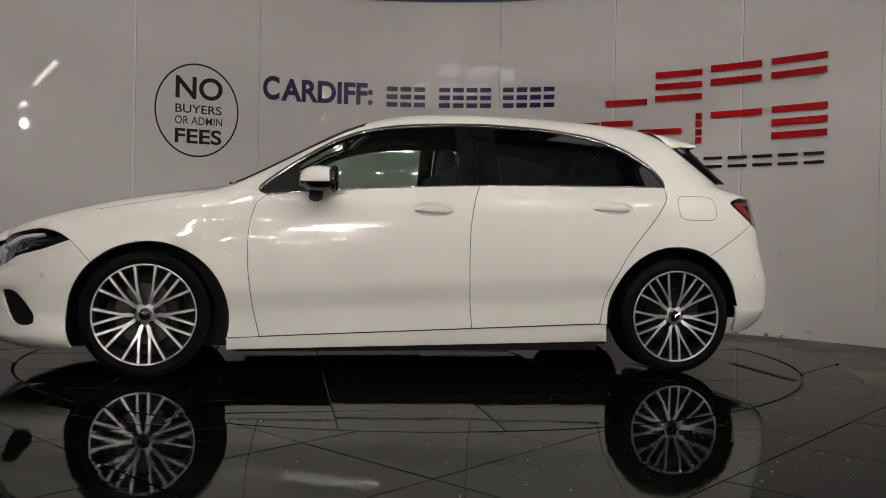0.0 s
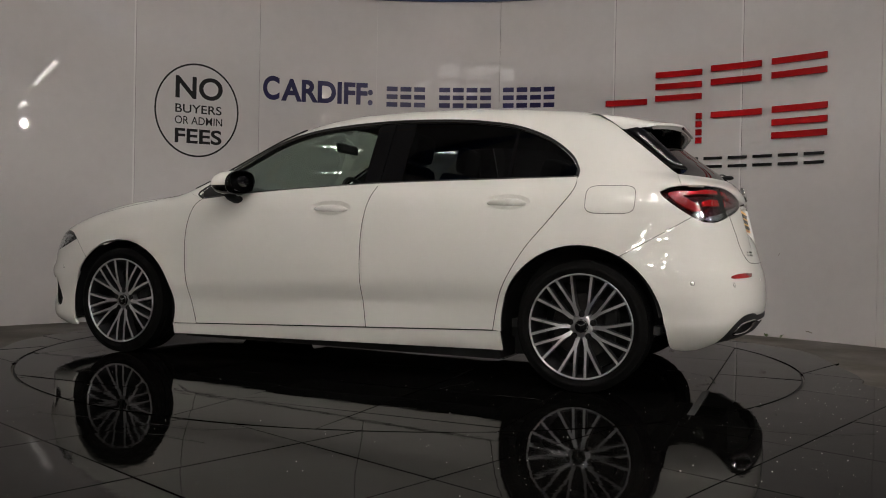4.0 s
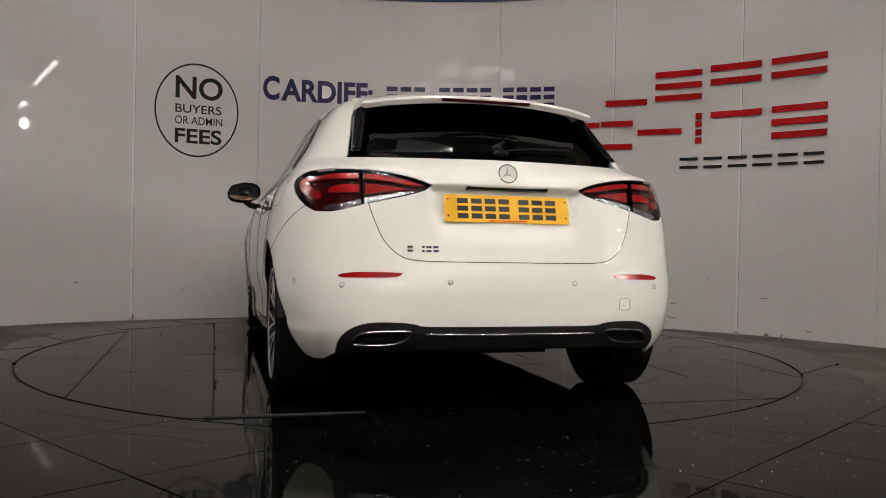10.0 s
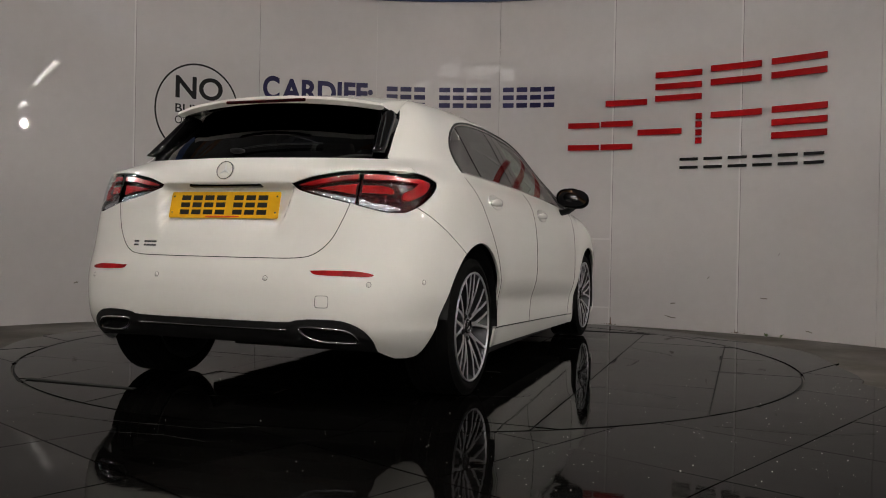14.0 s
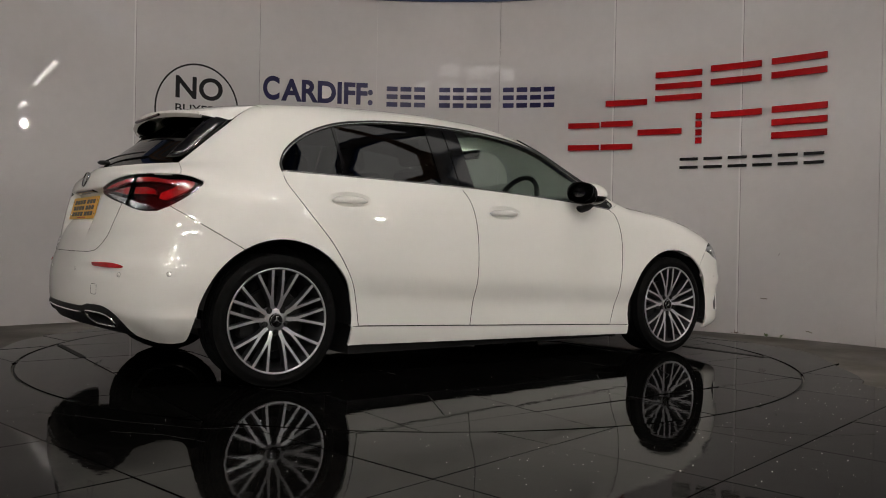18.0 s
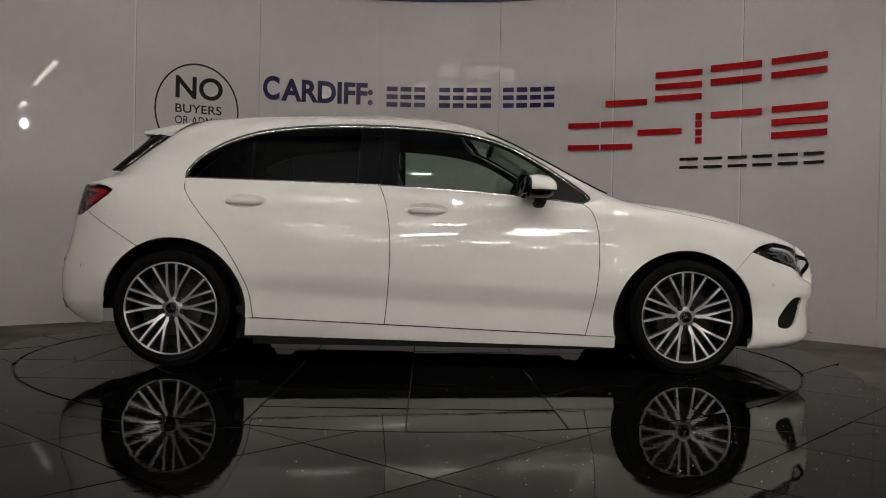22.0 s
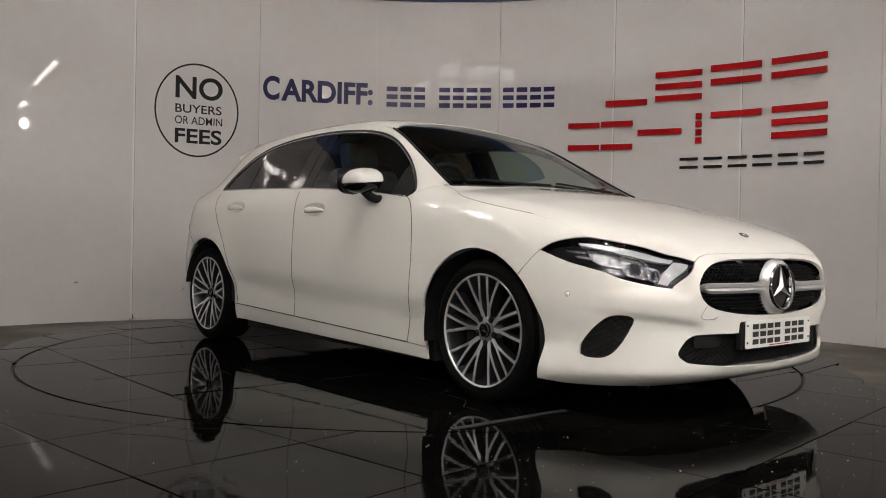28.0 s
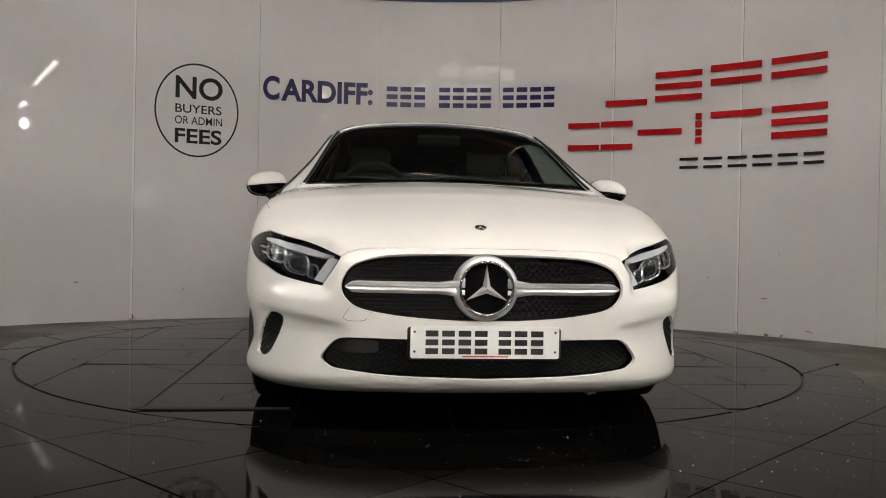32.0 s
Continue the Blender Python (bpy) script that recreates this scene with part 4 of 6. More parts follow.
front_doors = panel("front_door", "A", door_f, PAINT, car, holes=[cup(handle_cup_f)], both=True, res=0.025)
arch_rr_side = line("s", [p for p in ARCH_RR], 2)
door_r_edge = loop_of(DOOR_R)
door_r = loop_of(belt_r, DOOR_R, line("s", [(-0.936, 0.2635), (-0.245, 0.2385)]), DOOR_M[::-1])
rear_doors = panel("rear_door", "A", door_r, PAINT, car, holes=[cup(handle_cup_r)], both=True, res=0.025)
wing = loop_of(HOOD_SIDE, LAMP_TOP[:31][::-1], line("s", [(1.703, 0.660), (1.645, 0.60), (ARCH_F[0] + 0.375 * math.cos(radians(46)), ARCH_F[1] + 0.375 * math.sin(radians(46)))]),
               line("s", [p for p in arch(ARCH_F, 0.375, 46, 196)], 2), line("s", [(0.985, 0.1955), (0.826, 0.2)]), DOOR_F[::-1], line("s", [(0.80, 0.898), (0.88, 0.922), (0.95, 0.953)]))
panel("front_wing", "A", wing, PAINT, car, both=True, gap=0.0002, res=0.02)
sill = loop_of(line("s", [(0.985, 0.1945), (-0.975, 0.2640)]), line("s", [(-0.975, 0.264), (-0.985, 0.165)]), line("s", [(-0.985, 0.165), (0.985, 0.132)]), line("s", [(0.985, 0.132), (0.985, 0.1945)]))
panel("sill", "A", sill, PAINT, car, both=True, gap=0.003, res=0.03)

# --- bonnet, windscreen, roof ---
SCREEN_LOW = line("t", [(1.035, 0.0), (1.025, 0.25), (0.998, 0.5), (0.955, 0.710)])
SCREEN_SIDE = line("t", [(0.955, 0.710), (0.75, 0.662), (0.53, 0.612), (0.30, 0.563)])
SCREEN_TOP = line("t", [(0.30, 0.563), (0.235, 0.4), (0.20, 0.2), (0.19, 0.0)])
hood_rear = line("t", [(1.075, 0.0), (1.066, 0.25), (1.04, 0.5), (0.988, 0.715)])
hood = loop_of(hood_rear, line("s", [(0.955, 0.953), (0.95, 0.953)]), HOOD_SIDE, LAMP_TOP[31:], HOOD_FRONT)
bonnet = panel("bonnet", "A", whole(hood), PAINT, car, gap=0.0002, res=0.022)
screen = loop_of(SCREEN_LOW, SCREEN_SIDE, SCREEN_TOP)
panel("windscreen", "A", whole(screen), GLASS_SCREEN, car, gap=0.022, depth=0.004, thick=0.004, res=0.04, label="glossy windscreen reflecting the hall roof")
scr_in = whole(screen)
GATE_TOP = line("t", [(-1.36, 0.0), (-1.355, 0.25), (-1.34, 0.42), (-1.31, 0.52)])
roof_edge = line("t", [(0.30, 0.563), (0.0, 0.540), (-0.6, 0.530), (-1.1, 0.525), (-1.31, 0.52)])
roof = loop_of(SCREEN_TOP[::-1], roof_edge, GATE_TOP[::-1])
panel("roof", "A", whole(roof), PAINT, car, gap=0.0008, res=0.035)

# --- side frame with pillars and rear quarter ---
TL_TIP = (-1.70, 0.928)
TL_TOP = np.concatenate([line("s", [(-1.70, 0.928), (-1.74, 0.948), (-1.787, 0.958)], 6), line("r", [(0.66, 0.962), (0.58, 0.960)], 6)])
TL_TOP_IN = line("r", [(0.58, 0.960), (0.503, 0.953), (0.40, 0.934), (0.345, 0.917), (0.305, 0.901)])
TL_LOW_IN = line("r", [(0.305, 0.901), (0.33, 0.884), (0.40, 0.861), (0.50, 0.838), (0.575, 0.820)])
TL_LOW = np.concatenate([line("r", [(0.575, 0.820), (0.64, 0.803), (0.69, 0.792)], 6), line("s", [(-1.885, 0.793), (-1.84, 0.815)], 6)])
TL_FRONT = line("s", [(-1.84, 0.815), (-1.775, 0.858), (-1.715, 0.905), (-1.70, 0.928)])
BUMP_LINE = line("s", [(-1.84, 0.815), (-1.75, 0.757), (-1.66, 0.703), (ARCH_R[0] + 0.378 * math.cos(radians(119)), ARCH_R[1] + 0.378 * math.sin(radians(119)))])
GATE_EDGE = [(-1.352, 1.330), (-1.427, 1.284), (-1.50, 1.225), (-1.593, 1.150), (-1.716, 1.047), (-1.752, 1.018), (-1.778, 0.975), (-1.787, 0.958)]
GATE_SIDE = np.concatenate([project("t", [(-1.31, 0.52)]), line("s", GATE_EDGE)])
quarter = loop_of(line("s", [(0.80, 0.898), (0.88, 0.922), (0.95, 0.953)]), SCREEN_SIDE, roof_edge, GATE_SIDE, TL_TOP[:13][::-1], TL_FRONT[::-1], BUMP_LINE,
                  line("s", arch(ARCH_R, 0.378, 119, -6), 2), DOOR_R[::-1], dlo[::-1])
fuel = project("s", [(-1.485 + 0.112 * math.copysign(abs(math.cos(a)) ** 0.45, math.cos(a)) + 0.02 * math.sin(a) * 0, 0.890 + 0.066 * math.copysign(abs(math.sin(a)) ** 0.45, math.sin(a))) for a in np.linspace(0, 2 * math.pi, 40, endpoint=False)])
panel("side_frame", "A", quarter, PAINT, car, gap=0.0012, res=0.025)
panel("side_frame", "A", quarter, PAINT, car, gap=0.0012, res=0.025, mirror=True)

# --- rear: tailgate, window, bumper, diffuser ---
GATE_LOW = line("r", [(0.0, 0.606), (0.215, 0.606), (0.37, 0.609), (0.44, 0.627), (0.495, 0.68), (0.530, 0.755), (0.553, 0.826)])
gate = loop_of(GATE_LOW, TL_LOW_IN[::-1], TL_TOP_IN[::-1], TL_TOP[13:][::-1], line("s", GATE_EDGE[-3:][::-1]), line("r", [(0.655, 1.021), (0.3, 1.016), (0.0, 1.016)]))
panel("tailgate", "R", whole(gate), PAINT, car, res=0.014)
window = loop_of(line("r", [(0.0, 1.020), (0.3, 1.020), (0.652, 1.025)]), line("s", GATE_EDGE[1:6][::-1]), line("r", [(0.49, 1.298), (0.3, 1.322), (0.0, 1.334)]))
panel("rear_window", "R", whole(window), GLASS_DARK, car, depth=0.004, thick=0.004, res=0.05, label="dark tinted rear window")
panel("window_surround", "R", whole(window), BLACK_GLOSS, car, holes=[whole(loop_of(line("r", [(0.0, 1.055), (0.3, 1.053), (0.50, 1.049)]), line("r", [(0.50, 1.05), (0.46, 1.16), (0.44, 1.22)]), line("r", [(0.44, 1.22), (0.0, 1.235)])))], gap=0.001, depth=0.0065, thick=0.0, res=0.05)
DIFF_TOP = line("r", [(0.0, 0.360), (0.33, 0.360), (0.385, 0.368), (0.45, 0.374), (0.56, 0.370), (0.63, 0.340), (0.662, 0.295), (0.665, 0.245)])
bumper_r = loop_of(GATE_LOW, TL_LOW, BUMP_LINE, line("s", arch(ARCH_R, 0.378, 119, 174), 2), line("s", [(-1.742, 0.285), (-1.755, 0.222), (-1.80, 0.208)], 4), line("r", [(0.70, 0.212), (0.665, 0.245)], 4), DIFF_TOP[::-1])
panel("rear_bumper", "R", whole(bumper_r), PAINT, car, res=0.022)
EX = [(0.612, 0.300), (0.590, 0.325), (0.545, 0.337), (0.425, 0.342), (0.400, 0.335), (0.415, 0.312), (0.455, 0.293), (0.500, 0.286), (0.590, 0.284), (0.610, 0.288)]
ex_line = line("r", EX + EX[:1], 6)[:-1]
diffuser = loop_of(DIFF_TOP, line("r", [(0.665, 0.245), (0.60, 0.252), (0.40, 0.266), (0.0, 0.272)]))
panel("diffuser", "R", whole(diffuser), BLACK_MATT, car, holes=[ex_line, flip(ex_line)], gap=0.001, hole_depth=0.05, thick=0.03, res=0.03, label="black plastic rear diffuser")
for s in (1, -1):
    p = ex_line * [1, s, 1]
    n = normals_of(ex_line) * [1, s, 1]
    part("exhaust_trim", tube(bmesh.new(), (p + n * 0.002).tolist(), 0.0052, 8, closed=True), CHROME, car, "chrome exhaust trim", True)
    panel("exhaust_mouth", "R", ex_line, BLACK_MATT, car, gap=-0.002, depth=0.045, thick=0, res=0.05, mirror=s < 0)
strip = line("r", [(-0.345, 0.331), (0.0, 0.331), (0.345, 0.331)], 12)
part("chrome_strip", tube(bmesh.new(), (strip + normals_of(strip) * 0.003).tolist(), 0.004, 6), CHROME, car, "thin chrome strip", True)
for s in (1, -1):
    fog = [(0.432, 0.561), (0.50, 0.563), (0.60, 0.562), (0.665, 0.551), (0.655, 0.541), (0.60, 0.541), (0.50, 0.5435), (0.452, 0.5475)]
    fl = line("r", fog + fog[:1], 5)[:-1]
    panel("rear_reflector", "R", fl, RED_IN, car, gap=0, depth=-0.0025, thick=0.012, res=0.03, mirror=s < 0, label="narrow red rear reflector")

# spoiler over the rear window: a top skin that turns down at its ends, a dark underside
def spoiler_top(x, y):
    z = SPINE(np.array([x]))[0] - CROWN(np.array([x]))[0] * y * y
    return float(z) - 0.16 * max(0.0, abs(y) - 0.40) ** 1.6 - 0.0005


def spoiler_tip(y):
    return -1.722 + 0.37 * abs(y) ** 2.2 + 0.25 * max(0.0, abs(y) - 0.44) ** 1.1


def spoiler_foot(x):
    """Height of the lower edge of the turned-down end."""
    edge = float(np.interp(-x, [-q[0] for q in GATE_EDGE], [q[1] for q in GATE_EDGE]))
    return max(edge + 0.003, 1.247 - 0.10 * (x + 1.485))


NX, NY = 12, 26
bm, under = bmesh.new(), bmesh.new()
cols, lows = [], []
across = [(-0.505 + 1.01 * j / NY, 0.0) for j in range(NY + 1)]
ends = [(0.516, 0.10), (0.524, 0.30), (0.528, 0.62), (0.528, 1.0)]
for y, drop in [(-a, b) for a, b in ends[::-1]] + across + ends:
    xt = spoiler_tip(min(abs(y), 0.505))
    col = []
    for i in range(NX + 1):
        u = i / NX
        x0 = -1.362 + 0.05 * (abs(y) / 0.52) ** 2.5
        x = x0 + (xt - x0) * u
        z = spoiler_top(x, min(abs(y), 0.505)) + (0.008 - 0.05 * abs(y) ** 2) * u ** 3
        z = z + (min(spoiler_foot(x), z - 0.002) - z) * drop
        col.append(bm.verts.new((x, y, z)))
    lip = 0.030 if drop < 0.05 else max(0.004, 0.030 * (1 - drop))
    col.append(bm.verts.new((xt - 0.004, y, col[-1].co.z - lip * 0.4)))
    col.append(bm.verts.new((xt + 0.012, y, col[-2].co.z - lip)))
    cols.append(col)
    if drop < 0.5:
        row = []
        for i in range(NX + 1):
            u = i / NX
            x = -1.345 + (xt + 0.016 + 1.345) * u
            row.append(under.verts.new((x, y * 0.998, spoiler_top(x, min(abs(y), 0.505)) + (0.008 - 0.05 * abs(y) ** 2) * u ** 3 - 0.027 - 0.03 * drop)))
        lows.append(row)
for a, b in zip(cols, cols[1:]):
    for i in range(NX + 2):
        bm.faces.new((a[i], a[i + 1], b[i + 1], b[i]))
for a, b in zip(lows, lows[1:]):
    for i in range(NX):
        under.faces.new((a[i], b[i], b[i + 1], a[i + 1]))
BRAKE_DARK = material("smoked_red_lens", (0.035, 0.002, 0.003), 0.1)
spoiler = part("spoiler", bm, PAINT, car, "", True)
spoiler.data.set_sharp_from_angle(angle=radians(50))
part("underside", under, BLACK_GLOSS, spoiler, "black spoiler underside", True)
box_part("brake_light", (0.012, 0.40, 0.013), pose(-1.7175, 0, 1.288, 0, 12), BRAKE_DARK, spoiler, "dark red high brake light", 0.004)

# black fins that close the sides of the rear window under the spoiler
for s in (1, -1):
    front = smooth_line([(-1.478, 1.246), (-1.507, 1.220), (-1.60, 1.145), (-1.716, 1.049)])
    front = front[np.linspace(0, len(front) - 1, 13).astype(int)]
    skin_y = project("s", front)[:, 1]
    bm = bmesh.new()
    rows = []
    for k, (x, z) in enumerate(front):
        u = k / 12
        wide = 0.122 * (1 - u) + 0.078 * u
        y = skin_y[k] - 0.003
        y2 = y - 0.018 * (1 - u) - 0.012
        zz = z + 0.012 * (1 - u)
        rows.append([bm.verts.new(q) for q in ((x + 0.004, s * y, z), (x - 0.5 * wide, s * (y - 0.003), zz), (x - wide + 0.006, s * y2, zz), (x - wide, s * (y2 - 0.008), zz - 0.002), (x - wide + 0.010, s * (y2 - 0.030), zz - 0.004), (x + 0.004, s * (y - 0.05), z - 0.004))])
    for a, b in zip(rows, rows[1:]):
        for q in range(6):
            bm.faces.new((a[q], a[(q + 1) % 6], b[(q + 1) % 6], b[q]))
    bm.faces.new(rows[0])
    bm.faces.new(rows[-1][::-1])
    part("window_fin", bm, BLACK_GLOSS, car, "gloss black fin beside the rear window", True)

# --- front bumper with its openings ---
GRILLE = [(0.0, 0.640), (0.2, 0.638), (0.33, 0.632), (0.41, 0.618), (0.462, 0.594), (0.492, 0.558), (0.502, 0.520), (0.482, 0.478), (0.43, 0.446), (0.30, 0.423), (0.14, 0.411), (0.0, 0.409)]
LOWER = [(0.0, 0.342), (0.27, 0.342), (0.47, 0.343), (0.52, 0.330), (0.55, 0.300), (0.566, 0.270), (0.545, 0.246), (0.50, 0.232), (0.31, 0.212), (0.0, 0.202)]
VENT = [(0.819, 0.262), (0.813, 0.305), (0.802, 0.346), (0.785, 0.387), (0.765, 0.411), (0.736, 0.415), (0.714, 0.406), (0.709, 0.388), (0.719, 0.353), (0.740, 0.305), (0.761, 0.269), (0.782, 0.252), (0.808, 0.251)]
grille_l = whole(line("f", GRILLE))
lower_l = whole(line("f", LOWER))
vent_l = line("f", VENT + VENT[:1], 6)[:-1]
bumper_f = loop_of(HOOD_FRONT[::-1], LAMP_LOW, line("s", [(1.703, 0.660), (1.645, 0.60), (ARCH_F[0] + 0.375 * math.cos(radians(46)), ARCH_F[1] + 0.375 * math.sin(radians(46)))]),
                   line("s", arch(ARCH_F, 0.375, 46, -22), 2), line("s", [(1.70, 0.145), (1.80, 0.135)], 4), line("f", [(0.70, 0.134), (0.5, 0.136), (0.25, 0.138), (0.0, 0.140)]))
panel("front_bumper", "F", whole(bumper_f), PAINT, car, holes=[grille_l, lower_l, vent_l, flip(vent_l)], hole_depth=0.014, res=0.012)
panel("grille_back", "F", grille_l, BLACK_MATT, car, gap=-0.004, depth=0.043, thick=0, res=0.05)
panel("lower_intake_back", "F", lower_l, BLACK_MATT, car, gap=-0.004, depth=0.043, thick=0, res=0.05)
panel("vent_back", "F", vent_l, BLACK_MATT, car, gap=-0.004, depth=0.013, thick=0, res=0.04, both=True)

# --- side glass, pillar trims, bright strip ---
def side_cut(xa, xb, n=20):
    """The window band between two x positions: low line and high line."""
    xs = [p[0] for p in smooth_line(BELT)][::-1]
    zs = [p[1] for p in smooth_line(BELT)][::-1]
    up = smooth_line(DLO[2:])
    ux, uz = up[:, 0][::-1], up[:, 1][::-1]
    g = np.linspace(xa, xb, n)
    low = [(x, float(np.interp(x, xs, zs)) + 0.004) for x in g]
    high = [(x, float(np.interp(x, ux, uz)) - 0.010) for x in g]
    return low, high


def band(xa, xb, lean=0.0):
    low, high = side_cut(xa, xb)
    lo2, hi2 = side_cut(xa + lean, xb + lean)
    high = hi2 if lean else high
    return loop_of(project("s", low), project("s", high[::-1]))


low, high = side_cut(-1.306, -0.985)
panel("rear_quarter_pane", "A", loop_of(project("s", low), project("s", high[::-1])), GLASS_DARK, car, depth=0.004, gap=0.001, thick=0.004, res=0.05, both=True)
panel("rear_side_window", "A", band(-0.972, -0.405), GLASS_DARK, car, depth=0.004, gap=0.001, thick=0.004, res=0.05, both=True)
panel("front_side_window", "A", band(-0.190, 0.655), GLASS_CLEAR, car, depth=0.004, gap=0.001, thick=0.004, res=0.05, both=True)
panel("pillar_trim", "A", band(-0.402, -0.283), BLACK_GLOSS, car, depth=0.003, gap=0.001, res=0.05, both=True)
panel("pillar_trim", "A", band(-0.279, -0.185), BLACK_GLOSS, car, depth=0.003, gap=0.001, res=0.05, both=True)
panel("pillar_trim", "A", band(-0.988, -0.969), BLACK_GLOSS, car, depth=0.002, gap=0.001, res=0.05, both=True)
low, high = side_cut(0.645, 0.735)
panel("corner_trim", "A", loop_of(project("s", low), project("s", [(0.80, 0.905)]), project("s", [(0.815, 0.938)]), project("s", high[::-1])), BLACK_MATT, car, depth=0.003, gap=0.001, res=0.05, both=True)
up_n = normals_of(dlo)
for s in (1, -1):
    k = slice(12, None)
    p = (dlo + up_n * 0.001)[k] + np.array([0, 0, -0.006])
    part("bright_strip", tube(bmesh.new(), (p * [1, s, 1]).tolist(), 0.0058, 8), WINDOW_STRIP, car, "satin silver window strip", True)
    q = (belt + normals_of(belt) * 0.002)
    part("bright_strip", tube(bmesh.new(), (q * [1, s, 1]).tolist(), 0.0044, 8), WINDOW_STRIP, car, "satin silver window strip", True)
    q = dlo + up_n * 0.0005 + np.array([0, 0, 0.0045])
    part("window_seal", tube(bmesh.new(), (q * [1, s, 1]).tolist(), 0.0050, 6), SEAL, car, "", True)
for s in (1, -1):
    q = SCREEN_SIDE + normals_of(SCREEN_SIDE) * 0.003
    part("screen_side_trim", tube(bmesh.new(), (q * [1, s, 1]).tolist(), 0.008, 8, flat=0.7), BLACK_MATT, car, "black windscreen side trim", True)
panel("windscreen_edge", "A", scr_in, BLACK_GLOSS, car, holes=[whole(loop_of(line("t", [(0.985, 0.0), (0.97, 0.25), (0.94, 0.5), (0.91, 0.668)]), line("t", [(0.91, 0.668), (0.53, 0.583), (0.33, 0.535)]), line("t", [(0.33, 0.535), (0.265, 0.3), (0.235, 0.0)])))], gap=0.002, depth=0.0065, thick=0, res=0.04)

# --- underside, wheel housings, cabin ---
bm = box(bmesh.new(), (3.5, 1.20, 0.10), pose(0.15, 0, 0.262))
box(bm, (1.90, 1.56, 0.15), pose(0, 0, 0.192))
box(bm, (2.9, 1.10, 0.14), pose(0.36, 0, 0.189))
box(bm, (0.52, 1.24, 0.36), pose(1.62, 0, 0.36))
box(bm, (0.5, 1.24, 0.36), pose(-1.66, 0, 0.46))
part("underbody", bm, BLACK_MATT, car)
for cx, cz in (ARCH_F, ARCH_R):
    for s in (1, -1):
        bm = bmesh.new()
        rings = []
        for k in range(33):
            a = radians(-4 + 174 * k / 32 if cx < 0 else -14 + 204 * k / 32)
            rings.append([bm.verts.new((cx + r * math.cos(a), s * y, cz + r * math.sin(a))) for r, y in ((0.368, 0.872), (0.374, 0.80), (0.374, 0.60), (0.05, 0.60))])
        for a, b in zip(rings, rings[1:]):
            for q in range(3):
                bm.faces.new((a[q], b[q], b[q + 1], a[q + 1]))
        part("wheel_arch_liner", bm, BLACK_MATT, car)
inner_f, inner_r = door_f, door_r
panel("door_trim", "A", inner_f, DARK_IN, car, depth=0.055, gap=0.005, thick=0.0, res=0.06, both=True)
panel("door_trim", "A", inner_r, DARK_IN, car, depth=0.055, gap=0.005, thick=0.0, res=0.06, both=True)
panel("headliner", "A", whole(roof), DARK_IN, car, depth=0.035, gap=0.0, thick=0.0, res=0.06)
panel("pillar_lining", "A", quarter, DARK_IN, car, depth=0.03, gap=0.002, thick=-0.026, res=0.05, both=True)
box_part("dashboard", (0.42, 1.36, 0.22), pose(0.80, 0, 0.86), DARK_IN, car, "", 0.06)
box_part("cabin_floor", (2.6, 1.4, 0.04), pose(-0.4, 0, 0.29), DARK_IN, car)
box_part("parcel_shelf", (0.5, 1.16, 0.03), pose(-1.55, 0, 0.94), DARK_IN, car)


def seat(x, y, w, headrests):
    ob = box_part("seat", (0.5, w, 0.16), pose(x + 0.18, y, 0.52, 0, -6), SEAT_CLOTH, car, "dark fabric car seat", 0.05)
    box_part("seat_back", (0.13, w * 0.94, 0.60), pose(x - 0.12, y, 0.82, 0, -14), SEAT_CLOTH, ob, "", 0.05)
    for h in headrests:
        box_part("headrest", (0.09, 0.25, 0.16), pose(x - 0.235, h, 1.195, 0, -10), SEAT_CLOTH, ob, "", 0.035)
        box_part("headrest_post", (0.012, 0.10, 0.12), pose(x - 0.215, h, 1.09, 0, -10), SATIN, ob)


seat(-0.08, 0.37, 0.50, (0.37,))
seat(-0.08, -0.37, 0.50, (-0.37,))
seat(-0.95, 0, 1.22, (0.40, -0.40))
bm = bmesh.new()
tube(bm, [(0, 0.185 * math.cos(2 * math.pi * k / 32), 0.185 * math.sin(2 * math.pi * k / 32)) for k in range(32)], 0.016, 8, closed=True)
box(bm, (0.05, 0.15, 0.12), None, 0.02)
box(bm, (0.03, 0.34, 0.04))
box(bm, (0.03, 0.04, 0.2), pose(0, 0, -0.08))
wheel_in = part("steering_wheel", bm, DARK_IN, car, "", True)
wheel_in.matrix_basis = pose(0.46, -0.37, 0.93, 0, 25)
box_part("rear_view_mirror", (0.03, 0.24, 0.06), pose(0.36, 0, 1.255, 0, 10), BLACK_MATT, car, "", 0.012)

# --- wheels ---
TYRE_R, RIM_R = 0.306, 0.2455
HUB_GREY = material("grey_hub", (0.34, 0.34, 0.35), 0.4, metal=0.9, var=0.1, scale=30)


